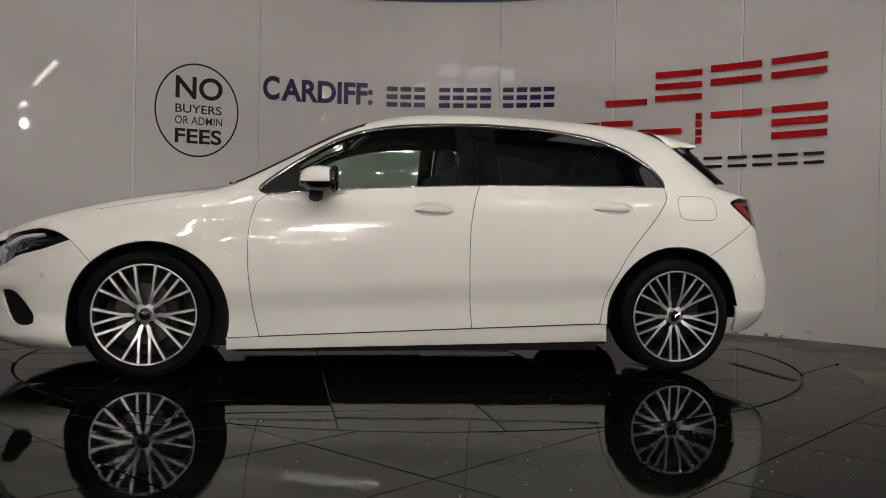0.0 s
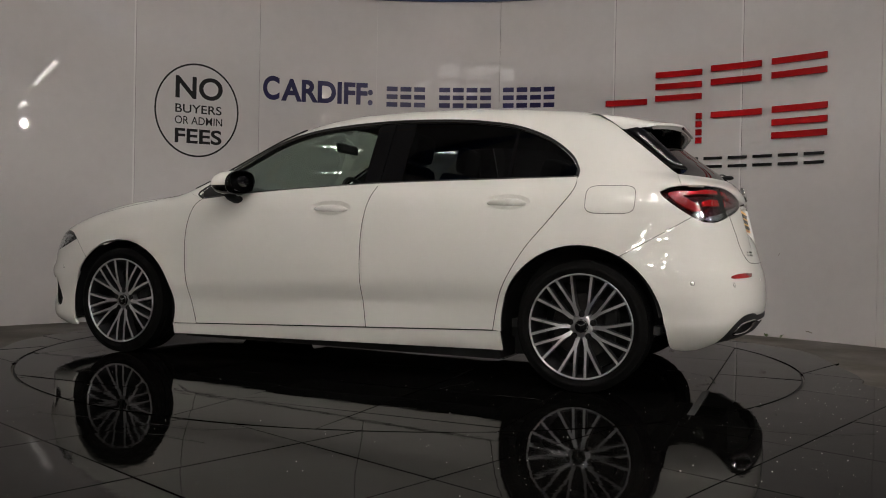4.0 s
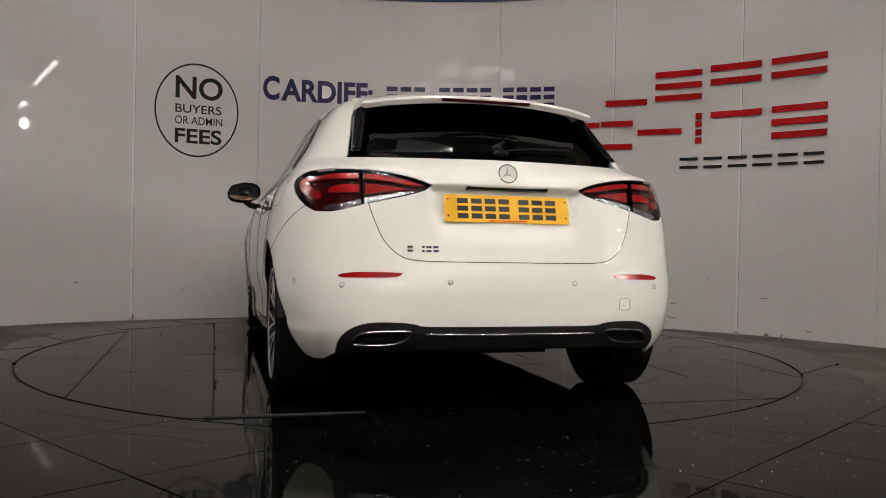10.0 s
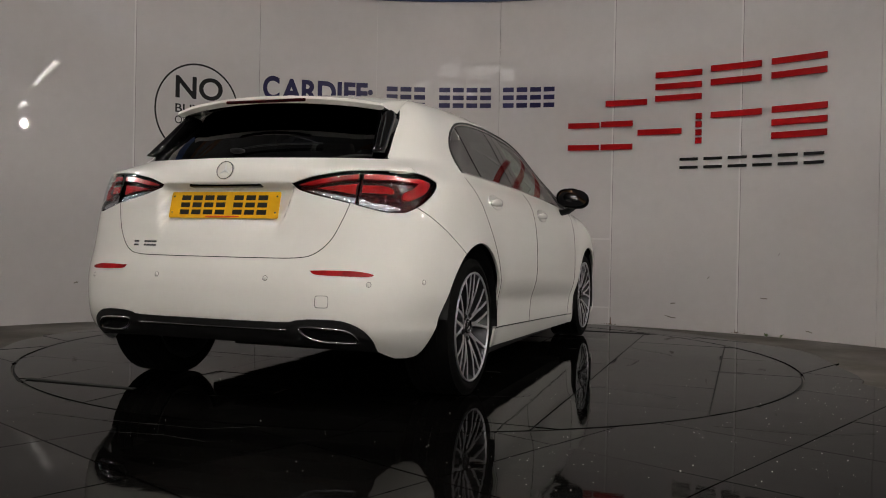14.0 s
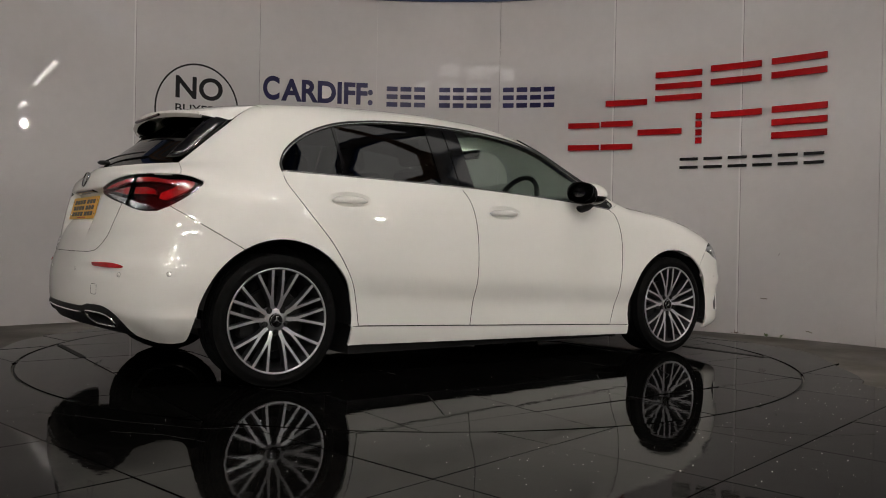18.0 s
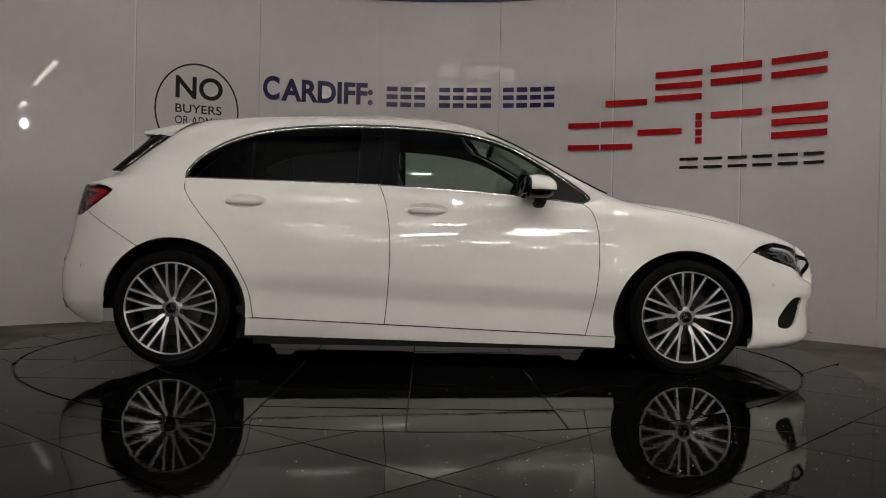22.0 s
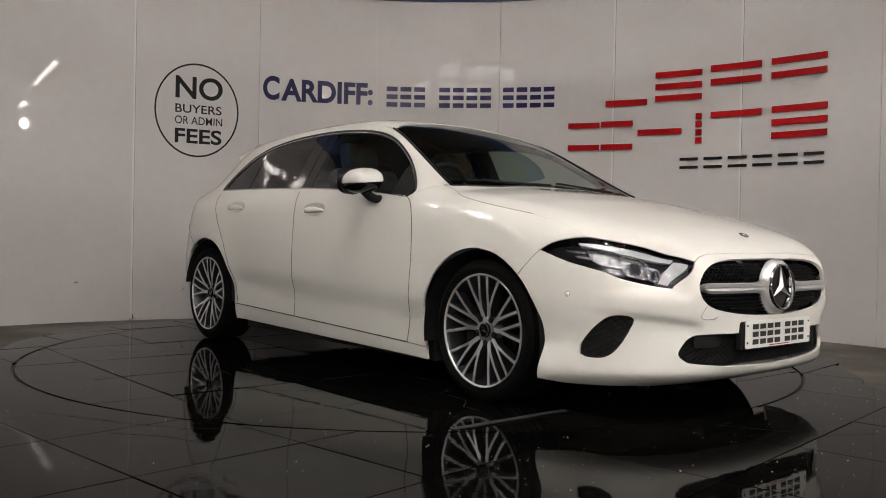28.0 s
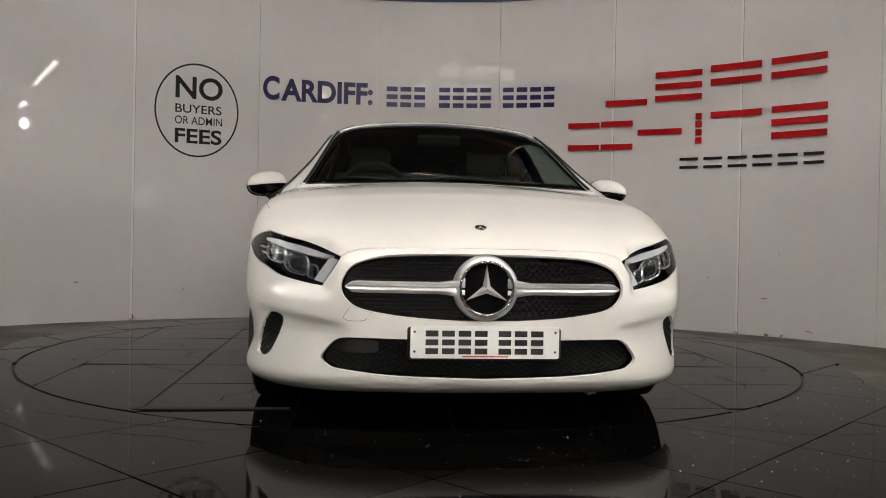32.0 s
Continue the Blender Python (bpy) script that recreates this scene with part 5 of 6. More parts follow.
def wheel_at(x, s, master=None):
    m = pose(x, s * 0.758, TYRE_R, -90 * s, 0, 0)
    if master:
        w = copy_thing(master, m)
        return w
    w = new("wheel")
    w.parent = car
    w.matrix_basis = m
    half = 0.112
    prof = [(RIM_R - 0.012, -half + 0.01), (RIM_R + 0.02, -half - 0.004), (TYRE_R - 0.03, -half - 0.004), (TYRE_R - 0.008, -half + 0.012)]
    tread = []
    for g0, g1 in ((-0.100, -0.060), (-0.051, -0.020), (-0.011, 0.011), (0.020, 0.051), (0.060, 0.100)):
        tread += [(TYRE_R - 0.007, g0), (TYRE_R - 0.001 * abs(g0) * 20, g0 + 0.0005), (TYRE_R - 0.001 * abs(g1) * 20, g1 - 0.0005), (TYRE_R - 0.007, g1)]
    prof += tread[1:-1] + [(TYRE_R - 0.008, half - 0.012), (TYRE_R - 0.018, half - 0.002), (TYRE_R - 0.03, half + 0.003), (TYRE_R - 0.034, half + 0.0045), (RIM_R + 0.02, half + 0.003), (RIM_R + 0.008, half - 0.001), (RIM_R - 0.012, half - 0.012)]
    ty = part("tyre", lathe(bmesh.new(), prof, 72), RUBBER, w, "black road tyre", True)
    ty.data.set_sharp_from_angle(angle=radians(50))
    rim = [(RIM_R - 0.003, half - 0.006), (RIM_R - 0.001, half + 0.001), (RIM_R - 0.003, half + 0.003), (RIM_R - 0.008, half + 0.002), (RIM_R - 0.010, half - 0.004)]
    part("rim_lip", lathe(bmesh.new(), rim, 72), RIM_FACE, w, "machined silver rim edge", True)
    barrel = [(RIM_R - 0.010, half - 0.004), (RIM_R - 0.020, half - 0.02), (RIM_R - 0.03, 0.0), (RIM_R - 0.03, -0.10), (RIM_R - 0.01, -0.112)]
    part("rim_barrel", lathe(bmesh.new(), barrel, 72), RIM_DARK, w, "dark grey rim barrel", True)
    # spokes: ten forked ones, dark sides with a machined face
    fy = half - 0.004

    def rail(bm, pts, widths, z_top, deep):
        cols = []
        for (x0, y0, h), wd in zip(pts, widths):
            d = Vector((x0, y0)).normalized()
            n = Vector((-d.y, d.x))
            cols.append((x0, y0, h, n, wd))
        vs = []
        for i, (x0, y0, h, n, wd) in enumerate(cols):
            a = Vector(pts[min(i + 1, len(pts) - 1)][:2]) - Vector(pts[max(i - 1, 0)][:2])
            n = Vector((-a.y, a.x)).normalized()
            vs.append([bm.verts.new((x0 + sg * n.x * wd, y0 + sg * n.y * wd, h + dz)) for sg, dz in ((1, z_top), (-1, z_top), (-1, z_top - deep), (1, z_top - deep))])
        for a, b in zip(vs, vs[1:]):
            for k in range(4):
                bm.faces.new((a[k], b[k], b[(k + 1) % 4], a[(k + 1) % 4]))
        bm.faces.new(vs[0])
        bm.faces.new(vs[-1])

    def pol(r, a, h):
        return (r * math.cos(radians(a)), r * math.sin(radians(a)), h)

    dark, face = bmesh.new(), bmesh.new()
    for sg in (1, -1):
        pts = [pol(0.050, sg * 2.5, fy - 0.026), pol(0.100, sg * 2.0, fy - 0.014), pol(0.165, sg * 6.6, fy - 0.004), pol(RIM_R - 0.010, sg * 9.0, fy)]
        rail(dark, pts, (0.0085, 0.0080, 0.0070, 0.0080), -0.003, 0.040)
        rail(face, pts, (0.0072, 0.0064, 0.0054, 0.0062), 0.0, 0.0035)
    dm = bpy.data.meshes.new("spoke")
    bmesh.ops.recalc_face_normals(dark, faces=dark.faces)
    dark.to_mesh(dm)
    fm = bpy.data.meshes.new("spoke_face")
    bmesh.ops.recalc_face_normals(face, faces=face.faces)
    face.to_mesh(fm)
    dm.materials.append(RIM_DARK)
    fm.materials.append(RIM_FACE)
    for k in range(10):
        # two forks between each pair of bolts
        for nm, me in (("spoke", dm), ("spoke_face", fm)):
            o = new(nm, me)
            o.parent = w
            o.matrix_basis = pose(0, 0, 0, 0, 0, -54 + 72 * (k // 2) + (15.3 if k % 2 else -15.3))
    hub = [(0.0, fy - 0.022), (0.050, fy - 0.024), (0.062, fy - 0.034), (0.064, fy - 0.07)]
    bm = lathe(bmesh.new(), [(0.0005, fy - 0.024)] + hub[1:], 40)
    part("hub", bm, HUB_GREY, w, "silver wheel hub", True)
    cap = lathe(bmesh.new(), [(0.0005, fy - 0.013), (0.026, fy - 0.014), (0.031, fy - 0.017), (0.033, fy - 0.026)], 32)
    part("hub_cap", cap, BLACK_GLOSS, w, "black hub cap with a silver star shape", True)
    bm = bmesh.new()
    tube(bm, [pol(0.0285, 360 * k / 32, fy - 0.0135) for k in range(32)], 0.0022, 6, closed=True)
    for k in range(3):
        a = 90 + 120 * k
        vs = [bm.verts.new(pol(*q)) for q in ((0.027, a, fy - 0.0125), (0.006, a + 60, fy - 0.0125), (0.0006, a, fy - 0.009), (0.006, a - 60, fy - 0.0125))]
        bm.faces.new((vs[0], vs[1], vs[2]))
        bm.faces.new((vs[0], vs[2], vs[3]))
    part("cap_emblem", bm, CHROME, w, "chrome ring and star")
    for k in range(5):
        bm = lathe(bmesh.new(), [(0.0005, fy - 0.016), (0.007, fy - 0.016), (0.008, fy - 0.0215), (0.0145, fy - 0.0215), (0.0150, fy - 0.026)], 16, Matrix.Translation(pol(0.056, -90 + 72 * k, 0)))
        part("wheel_bolt", bm, BLACK_MATT, w)
    bm = lathe(bmesh.new(), [(0.05, 0.035), (0.148, 0.035), (0.150, 0.030), (0.148, 0.012), (0.05, 0.012)], 48)
    part("brake_disc", bm, STEEL, w, "grey steel brake disc")
    part("brake_caliper", box(bmesh.new(), (0.07, 0.16, 0.07), pose(-0.125, 0, 0.022), 0.015), BLACK_MATT, w)
    part("wheel_back", lathe(bmesh.new(), [(0.01, -0.06), (0.21, -0.06)], 40), BLACK_MATT, w)
    return w


w0 = wheel_at(1.3645, 1)
wheel_at(-1.3645, 1, w0)
wheel_at(1.3645, -1, w0)
wheel_at(-1.3645, -1, w0)

# --- head lamps ---
REFLECTOR = material("lamp_reflector", (0.66, 0.67, 0.69), 0.16, metal=1.0, var=0.25, scale=60, bump=0.35, bump_scale=90)
POD = material("dark_lamp_pod", (0.42, 0.43, 0.445), 0.16, metal=1.0, var=0.5, scale=70, bump=0.35, bump_scale=110)
HOUSING = material("grey_lamp_housing", (0.02, 0.0205, 0.022), 0.2, var=0.2, scale=40)
LIGHT_GUIDE = material("frosted_light_guide", (0.56, 0.57, 0.59), 0.2, var=0.1, scale=80)
DARK_LENS = material("dark_projector_glass", (0.02, 0.022, 0.026), 0.03, coat=1.0)
MESH_BLACK = material("black_grille_plastic", (0.004, 0.004, 0.0045), 0.5, spec=0.1)
SEAM = material("panel_seam", (0.012, 0.012, 0.012), 0.8, spec=0.1)

lamp_loop = loop_of(LAMP_TOP, LAMP_LOW)


def rounded(cy, cz, w, h, power=0.5, n=32, lean=0.0):
    """A rounded rectangle as drawing points."""
    out = []
    for k in range(n):
        a = 2 * math.pi * k / n
        u = 0.5 * w * math.copysign(abs(math.cos(a)) ** power, math.cos(a))
        v = 0.5 * h * math.copysign(abs(math.sin(a)) ** power, math.sin(a))
        out.append((cy + u, cz + v + lean * u))
    return out


def sunk(p, d, s=1):
    """Points moved d under the skin, on the left (1) or right (-1) side."""
    return ((p - normals_of(p) * d) * [1, s, 1]).tolist()


for s in (1, -1):
    rt = s < 0
    lamp = panel("head_lamp", "F", lamp_loop, HOUSING, car, gap=0.002, depth=0.055, thick=-0.053, res=0.04, mirror=rt, label="clear-lens head lamp with a dark housing")
    for cy, cz, w, h in ((0.676, 0.598, 0.090, 0.078), (0.760, 0.636, 0.080, 0.066), (0.616, 0.570, 0.040, 0.050)):
        o = project("f", rounded(cy, cz, w, h, 0.55, lean=0.26))
        panel("reflector", "F", o, POD, lamp, gap=0, depth=0.034, thick=0.02, res=0.03, mirror=rt, label="bright faceted reflector")
        part("bezel", tube(bmesh.new(), sunk(o, 0.020, s), 0.0042, 6, closed=True), REFLECTOR, lamp, "", True)
        for k in (-0.05,):
            ln = line("f", [(cy + k * w - 0.004, cz + 0.26 * k * w + 0.30 * h), (cy + k * w, cz + 0.26 * k * w - 0.30 * h)], 4)
            part("fin", tube(bmesh.new(), sunk(ln, 0.028, s), 0.004, 6), BLACK_GLOSS, lamp)
    o = project("f", rounded(0.680, 0.597, 0.044, 0.044, 0.8, lean=0.26))
    panel("projector", "F", o, DARK_LENS, lamp, gap=0, depth=0.022, thick=0.02, res=0.03, mirror=rt)
    brow = loop_of(line("f", [(0.805, 0.694), (0.766, 0.690), (0.701, 0.672), (0.610, 0.648), (0.556, 0.630)]), line("f", [(0.556, 0.630), (0.562, 0.618)]), line("f", [(0.562, 0.618), (0.616, 0.628), (0.707, 0.650), (0.763, 0.671), (0.805, 0.684)]), line("f", [(0.805, 0.684), (0.805, 0.694)]))
    panel("light_guide", "F", brow, LIGHT_GUIDE, lamp, gap=0, depth=0.014, thick=0.02, res=0.03, mirror=rt, label="frosted daytime light strip")
    for cy, cz in ((0.822, 0.658), (0.812, 0.634)):
        o = project("f", rounded(cy, cz, 0.034, 0.010, 0.8, lean=0.2))
        panel("side_reflector", "F", o, REFLECTOR, lamp, gap=0, depth=0.018, thick=0.015, res=0.03, mirror=rt, label="small bright side reflector")
    g = loop_of(line("f", [(0.526, 0.616), (0.576, 0.532)]), line("f", [(0.576, 0.532), (0.605, 0.540)]), line("f", [(0.605, 0.540), (0.556, 0.622)]), line("f", [(0.556, 0.622), (0.526, 0.616)]))
    panel("light_guide", "F", g, LIGHT_GUIDE, lamp, gap=0, depth=0.014, thick=0.03, res=0.03, mirror=rt, label="frosted daytime light strip")
    panel("lens", "F", lamp_loop, LENS_CLEAR, lamp, gap=0.003, depth=0.001, thick=0.0, res=0.04, mirror=rt, label="clear lamp lens")

# --- tail lamps: an outer one on the body and an inner one on the tailgate ---
joint_hi, joint_lo = (0.580, 0.960), (0.575, 0.820)
outer = loop_of(TL_TOP, line("r", [joint_hi, joint_lo]), TL_LOW, TL_FRONT)
inner = loop_of(TL_TOP_IN, TL_LOW_IN, line("r", [joint_lo, joint_hi]))
for s in (1, -1):
    rt = s < 0
    for o, name in ((outer, "tail_lamp"), (inner, "tailgate_lamp")):
        tl = panel(name, "R", o, RED_DARK, car, gap=0.0008, depth=0.030, thick=-0.028, res=0.04, mirror=rt, label="dark red tail lamp with a clear lower strip")
        panel("lens", "R", o, LENS_CLEAR, tl, gap=0.003, depth=0.0005, thick=0, res=0.03, mirror=rt, label="glossy lamp lens")
        if name == "tail_lamp":
            band_up = loop_of(line("r", [(0.588, 0.948), (0.67, 0.949), (0.735, 0.938)]), line("s", [(-1.775, 0.940), (-1.735, 0.925), (-1.78, 0.880), (-1.86, 0.840)]), line("r", [(0.735, 0.850), (0.735, 0.875)], 4), line("s", [(-1.83, 0.895), (-1.80, 0.918)], 4), line("r", [(0.70, 0.925), (0.588, 0.926)]))
            low_strip = loop_of(line("r", [(0.583, 0.824), (0.64, 0.807), (0.70, 0.797)]), line("r", [(0.70, 0.797), (0.735, 0.806)], 4), line("r", [(0.735, 0.806), (0.70, 0.821), (0.64, 0.832), (0.583, 0.847)]))
            mid = loop_of(line("r", [(0.588, 0.905), (0.66, 0.905)]), line("r", [(0.66, 0.905), (0.70, 0.893), (0.71, 0.87)]), line("r", [(0.71, 0.87), (0.588, 0.874)]), line("r", [(0.588, 0.874), (0.588, 0.905)]))
        else:
            band_up = loop_of(line("r", [(0.570, 0.948), (0.50, 0.942), (0.40, 0.922), (0.325, 0.900)]), line("r", [(0.325, 0.900), (0.40, 0.903), (0.50, 0.920), (0.570, 0.927)]))
            low_strip = loop_of(line("r", [(0.570, 0.826), (0.50, 0.843), (0.41, 0.866), (0.36, 0.880)]), line("r", [(0.36, 0.880), (0.42, 0.876), (0.50, 0.862), (0.570, 0.850)]))
            mid = loop_of(line("r", [(0.566, 0.910), (0.48, 0.902), (0.40, 0.890)]), line("r", [(0.40, 0.890), (0.48, 0.880), (0.566, 0.866)]), line("r", [(0.566, 0.866), (0.566, 0.910)]))
        panel("light_band", "R", band_up, RED_IN, tl, gap=0.001, depth=0.012, thick=0.014, res=0.02, mirror=rt, label="bright red light band")
        panel("light_field", "R", mid, RED_IN, tl, gap=0.001, depth=0.020, thick=0.008, res=0.02, mirror=rt, label="red reflector field")
        panel("clear_strip", "R", low_strip, REFLECTOR, tl, gap=0.001, depth=0.012, thick=0.014, res=0.02, mirror=rt, label="clear silvery reversing strip")


# --- number plates: plain bars in place of the characters ---
def number_plate(name, m, mat, label):
    p = new(name)
    p.parent = car
    p.matrix_basis = m
    p["label"] = label
    bm = bmesh.new()
    slab(bm, [(0.26 * math.copysign(1, math.cos(a)) - 0.008 * math.copysign(1, math.cos(a)) + 0.008 * math.cos(a), 0.0475 * math.copysign(1, math.sin(a)) + 0.008 * math.sin(a)) for a in np.linspace(0.01, 2 * math.pi + 0.01, 40, endpoint=False)], 0.003)
    part("plate", bm, mat, p)
    x = -0.207
    for k in range(7):
        for h in (-0.0395, -0.009, 0.0215):
            part("bar", box(bmesh.new(), (0.044, 0.0205, 0.0012), pose(x + 0.021, h + 0.009, 0.0035)), PLATE_INK, p)
        x += 0.057 + (0.026 if k == 3 else 0)
    part("small_bar", box(bmesh.new(), (0.16, 0.004, 0.001), pose(0, -0.0485, 0.0034)), RED_INK, p)
    for sx in (-0.246, 0.246):
        for sy in (-0.032, 0.036):
            part("screw", lathe(bmesh.new(), [(0.0003, 0.0052), (0.004, 0.005), (0.005, 0.003)], 10, pose(sx, sy, 0)), SATIN, p)
    return p


FACE_FRONT = Matrix(((0, 0, 1, 0), (1, 0, 0, 0), (0, 1, 0, 0), (0, 0, 0, 1)))
FACE_REAR = Matrix(((0, 0, -1, 0), (-1, 0, 0, 0), (0, 1, 0, 0), (0, 0, 0, 1)))
number_plate("front_number_plate", Matrix.Translation((2.243, 0, 0.336)) @ FACE_FRONT, PLATE_W, "white front number plate with black bars")
box_part("plate_plinth", (0.035, 0.54, 0.115), pose(2.222, 0, 0.330), BLACK_MATT, car, "black number plate holder", 0.01)
number_plate("rear_number_plate", Matrix.Translation((-2.016, 0, 0.815)) @ pose(0, 0, 0, 0, 14, 0) @ FACE_REAR, PLATE_Y, "yellow rear number plate with black bars")


# a gloss black bar stands in for the shade in the grip recess
p = project("r", [(0.0, 0.896)])[0]
box_part("tailgate_grip", (0.030, 0.34, 0.016), pose(p[0] + 0.010, 0, 0.897, 0, 8), BLACK_GLOSS, car, "black bar standing in for the shaded grip slot over the number plate", 0.004)

# --- emblems ---
def emblem(name, m, r, star, back, label, deep=0.012):
    e = part(name, lathe(bmesh.new(), [(0.0005, 0.0), (r * 0.89, 0.0)], 48), back, car, label, True)
    e.matrix_basis = m
    part("ring", lathe(bmesh.new(), [(r * 0.885, -0.004), (r * 0.89, deep * 0.7), (r * 0.93, deep), (r * 0.98, deep * 0.8), (r, 0.0), (r, -0.008)], 64), CHROME, e, "chrome ring", True)
    bm = bmesh.new()
    for k in range(3):
        a = math.pi / 2 + 2 * math.pi * k / 3
        tip = bm.verts.new((r * 0.85 * math.cos(a), r * 0.85 * math.sin(a), deep * 0.35))
        mid = bm.verts.new((0, 0, deep * 1.0))
        ls = bm.verts.new((r * star * math.cos(a + math.pi / 3), r * star * math.sin(a + math.pi / 3), deep * 0.2))
        rs = bm.verts.new((r * star * math.cos(a - math.pi / 3), r * star * math.sin(a - math.pi / 3), deep * 0.2))
        bm.faces.new((mid, ls, tip))
        bm.faces.new((mid, tip, rs))
    part("star", bm, LOUVRE, e, "chrome three-pointed star")
    return e


emblem("grille_emblem", Matrix.Translation((2.245, 0, 0.523)) @ pose(0, 0, 0, 0, -3, 0) @ FACE_FRONT, 0.098, 0.16, BLACK_GLOSS, "large black round emblem with a chrome star and ring", 0.018)
z = 0.957
xr = float(project("r", [(0.0, z)])[0][0])
emblem("tailgate_emblem", Matrix.Translation((xr - 0.004, 0, z)) @ pose(0, 0, 0, 0, 16, 0) @ FACE_REAR, 0.040, 0.17, PAINT, "chrome star and ring emblem", 0.007)
zb = float(project("t", [(2.075, 0.0)])[0][2])
emblem("bonnet_emblem", Matrix.Translation((2.075, 0, zb + 0.002)) @ pose(0, 0, 0, 0, 21, 0) @ pose(0, 0, 0, 0, 0, 90), 0.022, 0.17, BLACK_GLOSS, "small round chrome and black badge", 0.003)
for k, (y0, w) in enumerate(((0.400, 0.026), (0.352, 0.010), (0.330, 0.022), (0.303, 0.022))):
    for dz in (0.646, 0.661):
        p = project("r", [(y0, dz)])[0]
        box_part("badge_bar", (0.003, w, 0.0075), pose(p[0] - 0.001, p[1], p[2], 0, 17, 8), CHROME, car, "small chrome badge bar")

# --- grille: studs, silver louvre, intake lattices ---
def in_outline(loop):
    return np.stack([loop[:, 1], loop[:, 2]], 1)


def shrunk(loop, ky, kz):
    """A loop drawn in towards its middle."""
    c = 0.5 * (loop.min(0) + loop.max(0))
    return c + (loop - c) * [1, ky, kz]


def lattice(name, loop, pitch, angle, radius, depth, margin, parent, label, s=1):
    """Crossing thin bars that fill an opening of the front bumper."""
    poly = in_outline(loop)
    lo, hi = poly.min(0), poly.max(0)
    bm = bmesh.new()
    for sg in (1, -1):
        d = np.array([math.cos(radians(angle)), sg * math.sin(radians(angle))])
        nrm = np.array([-d[1], d[0]])
        cen = 0.5 * (lo + hi)
        span = np.linalg.norm(hi - lo)
        for k in range(-int(span / pitch), int(span / pitch) + 1):
            t = np.linspace(-span, span, 161)
            pts = cen + nrm * k * pitch + t[:, None] * d
            ok = inside(poly, pts)
            run = [i for i in range(161) if ok[i]]
            if len(run) > 2:
                i0, i1 = run[0], run[-1]
                ps = project("f", pts[i0:i1 + 1:3] if i1 - i0 > 6 else pts[[i0, i1]])
                tube(bm, sunk(ps, depth, s), radius, 4)
    return part(name, bm, MESH_BLACK, parent, label)


lattice("lower_intake_mesh", shrunk(lower_l, 0.975, 0.93), 0.0165, 32, 0.0022, 0.018, 0, car, "black diamond mesh in the lower intake")
for s in (1, -1):
    lattice("vent_mesh", shrunk(vent_l, 1.0, 1.0), 0.0165, 45, 0.0024, 0.009, 0, car, "black diamond mesh in the side vent", s)
radar = project("f", rounded(0.435, 0.314, 0.13, 0.045, 0.3))
panel("intake_blank", "F", radar, BLACK_MATT, car, gap=0, depth=0.010, thick=0.01, res=0.04, mirror=True, label="flat black blanking cover")
poly = in_outline(shrunk(grille_l, 0.955, 0.93))
STUD = material("grille_stud", (0.05, 0.05, 0.052), 0.2, metal=0.6)
bm, low_bm, dots = bmesh.new(), bmesh.new(), bmesh.new()
for i, zz in enumerate(np.arange(0.418, 0.64, 0.0145)):
    for yy in np.arange(-0.5, 0.5, 0.024):
        q = np.array([[yy + (0.012 if i % 2 else 0.0), zz]])
        if inside(poly, q)[0] and abs(zz - 0.523) > 0.022:
            p = project("f", [(abs(q[0, 0]), zz)])[0]
            n = normals_of(p[None])[0]
            p = (p - n * 0.030) * [1, math.copysign(1, q[0, 0]), 1]
            box(bm if zz > 0.523 else low_bm, (0.016, 0.0195, 0.0065), Matrix.Translation(p))
            if zz < 0.50:
                box(dots, (0.004, 0.0045, 0.0035), Matrix.Translation(p + np.array([0.009, 0, 0])))
for q in (bm, low_bm):
    tagged(part("grille_mesh", q, MESH_BLACK, car, "black studded grille insert"), kind="stuff")
tagged(part("pin_field", dots, STUD, car, "tiny dark metal grille pins"), kind="stuff")
for s in (1, -1):
    # one louvre each side of the emblem: thick at the emblem, tapered outwards
    bm = bmesh.new()
    rings = []
    for k in range(19):
        t = k / 18
        y = 0.075 + (0.487 - 0.075) * t
        p = project("f", [(y, 0.523)])[0]
        h = 0.021 + 0.016 * max(0.0, 1 - t * 4.5) ** 1.5
        if t > 0.9:
            h *= math.sqrt(max(0.03, 1 - ((t - 0.9) / 0.1) ** 2))
        n = normals_of(p[None])[0]
        c = p + n * (-0.004)
        row = []
        for dx, dz in ((-0.02, -0.8), (0.004, -1.0), (0.010, -0.45), (0.006, 0.0), (0.013, 0.25), (0.014, 0.75), (0.006, 1.0), (-0.02, 0.9)):
            row.append(bm.verts.new((c[0] + dx, s * c[1], c[2] + h * dz)))
        rings.append(row)
    for a, b in zip(rings, rings[1:]):
        for q in range(8):
            bm.faces.new((a[q], b[q], b[(q + 1) % 8], a[(q + 1) % 8]))
    bm.faces.new(rings[0])
    bm.faces.new(rings[-1])
    lv = part("grille_louvre", bm, LOUVRE, car, "satin silver grille bar", True)
    lv.data.set_sharp_from_angle(angle=radians(38))
part("emblem_collar", lathe(bmesh.new(), [(0.095, 0.006), (0.104, 0.004), (0.113, -0.006), (0.116, -0.03)], 56, Matrix.Translation((2.243, 0, 0.523)) @ FACE_FRONT), LOUVRE, car, "satin silver emblem collar", True)

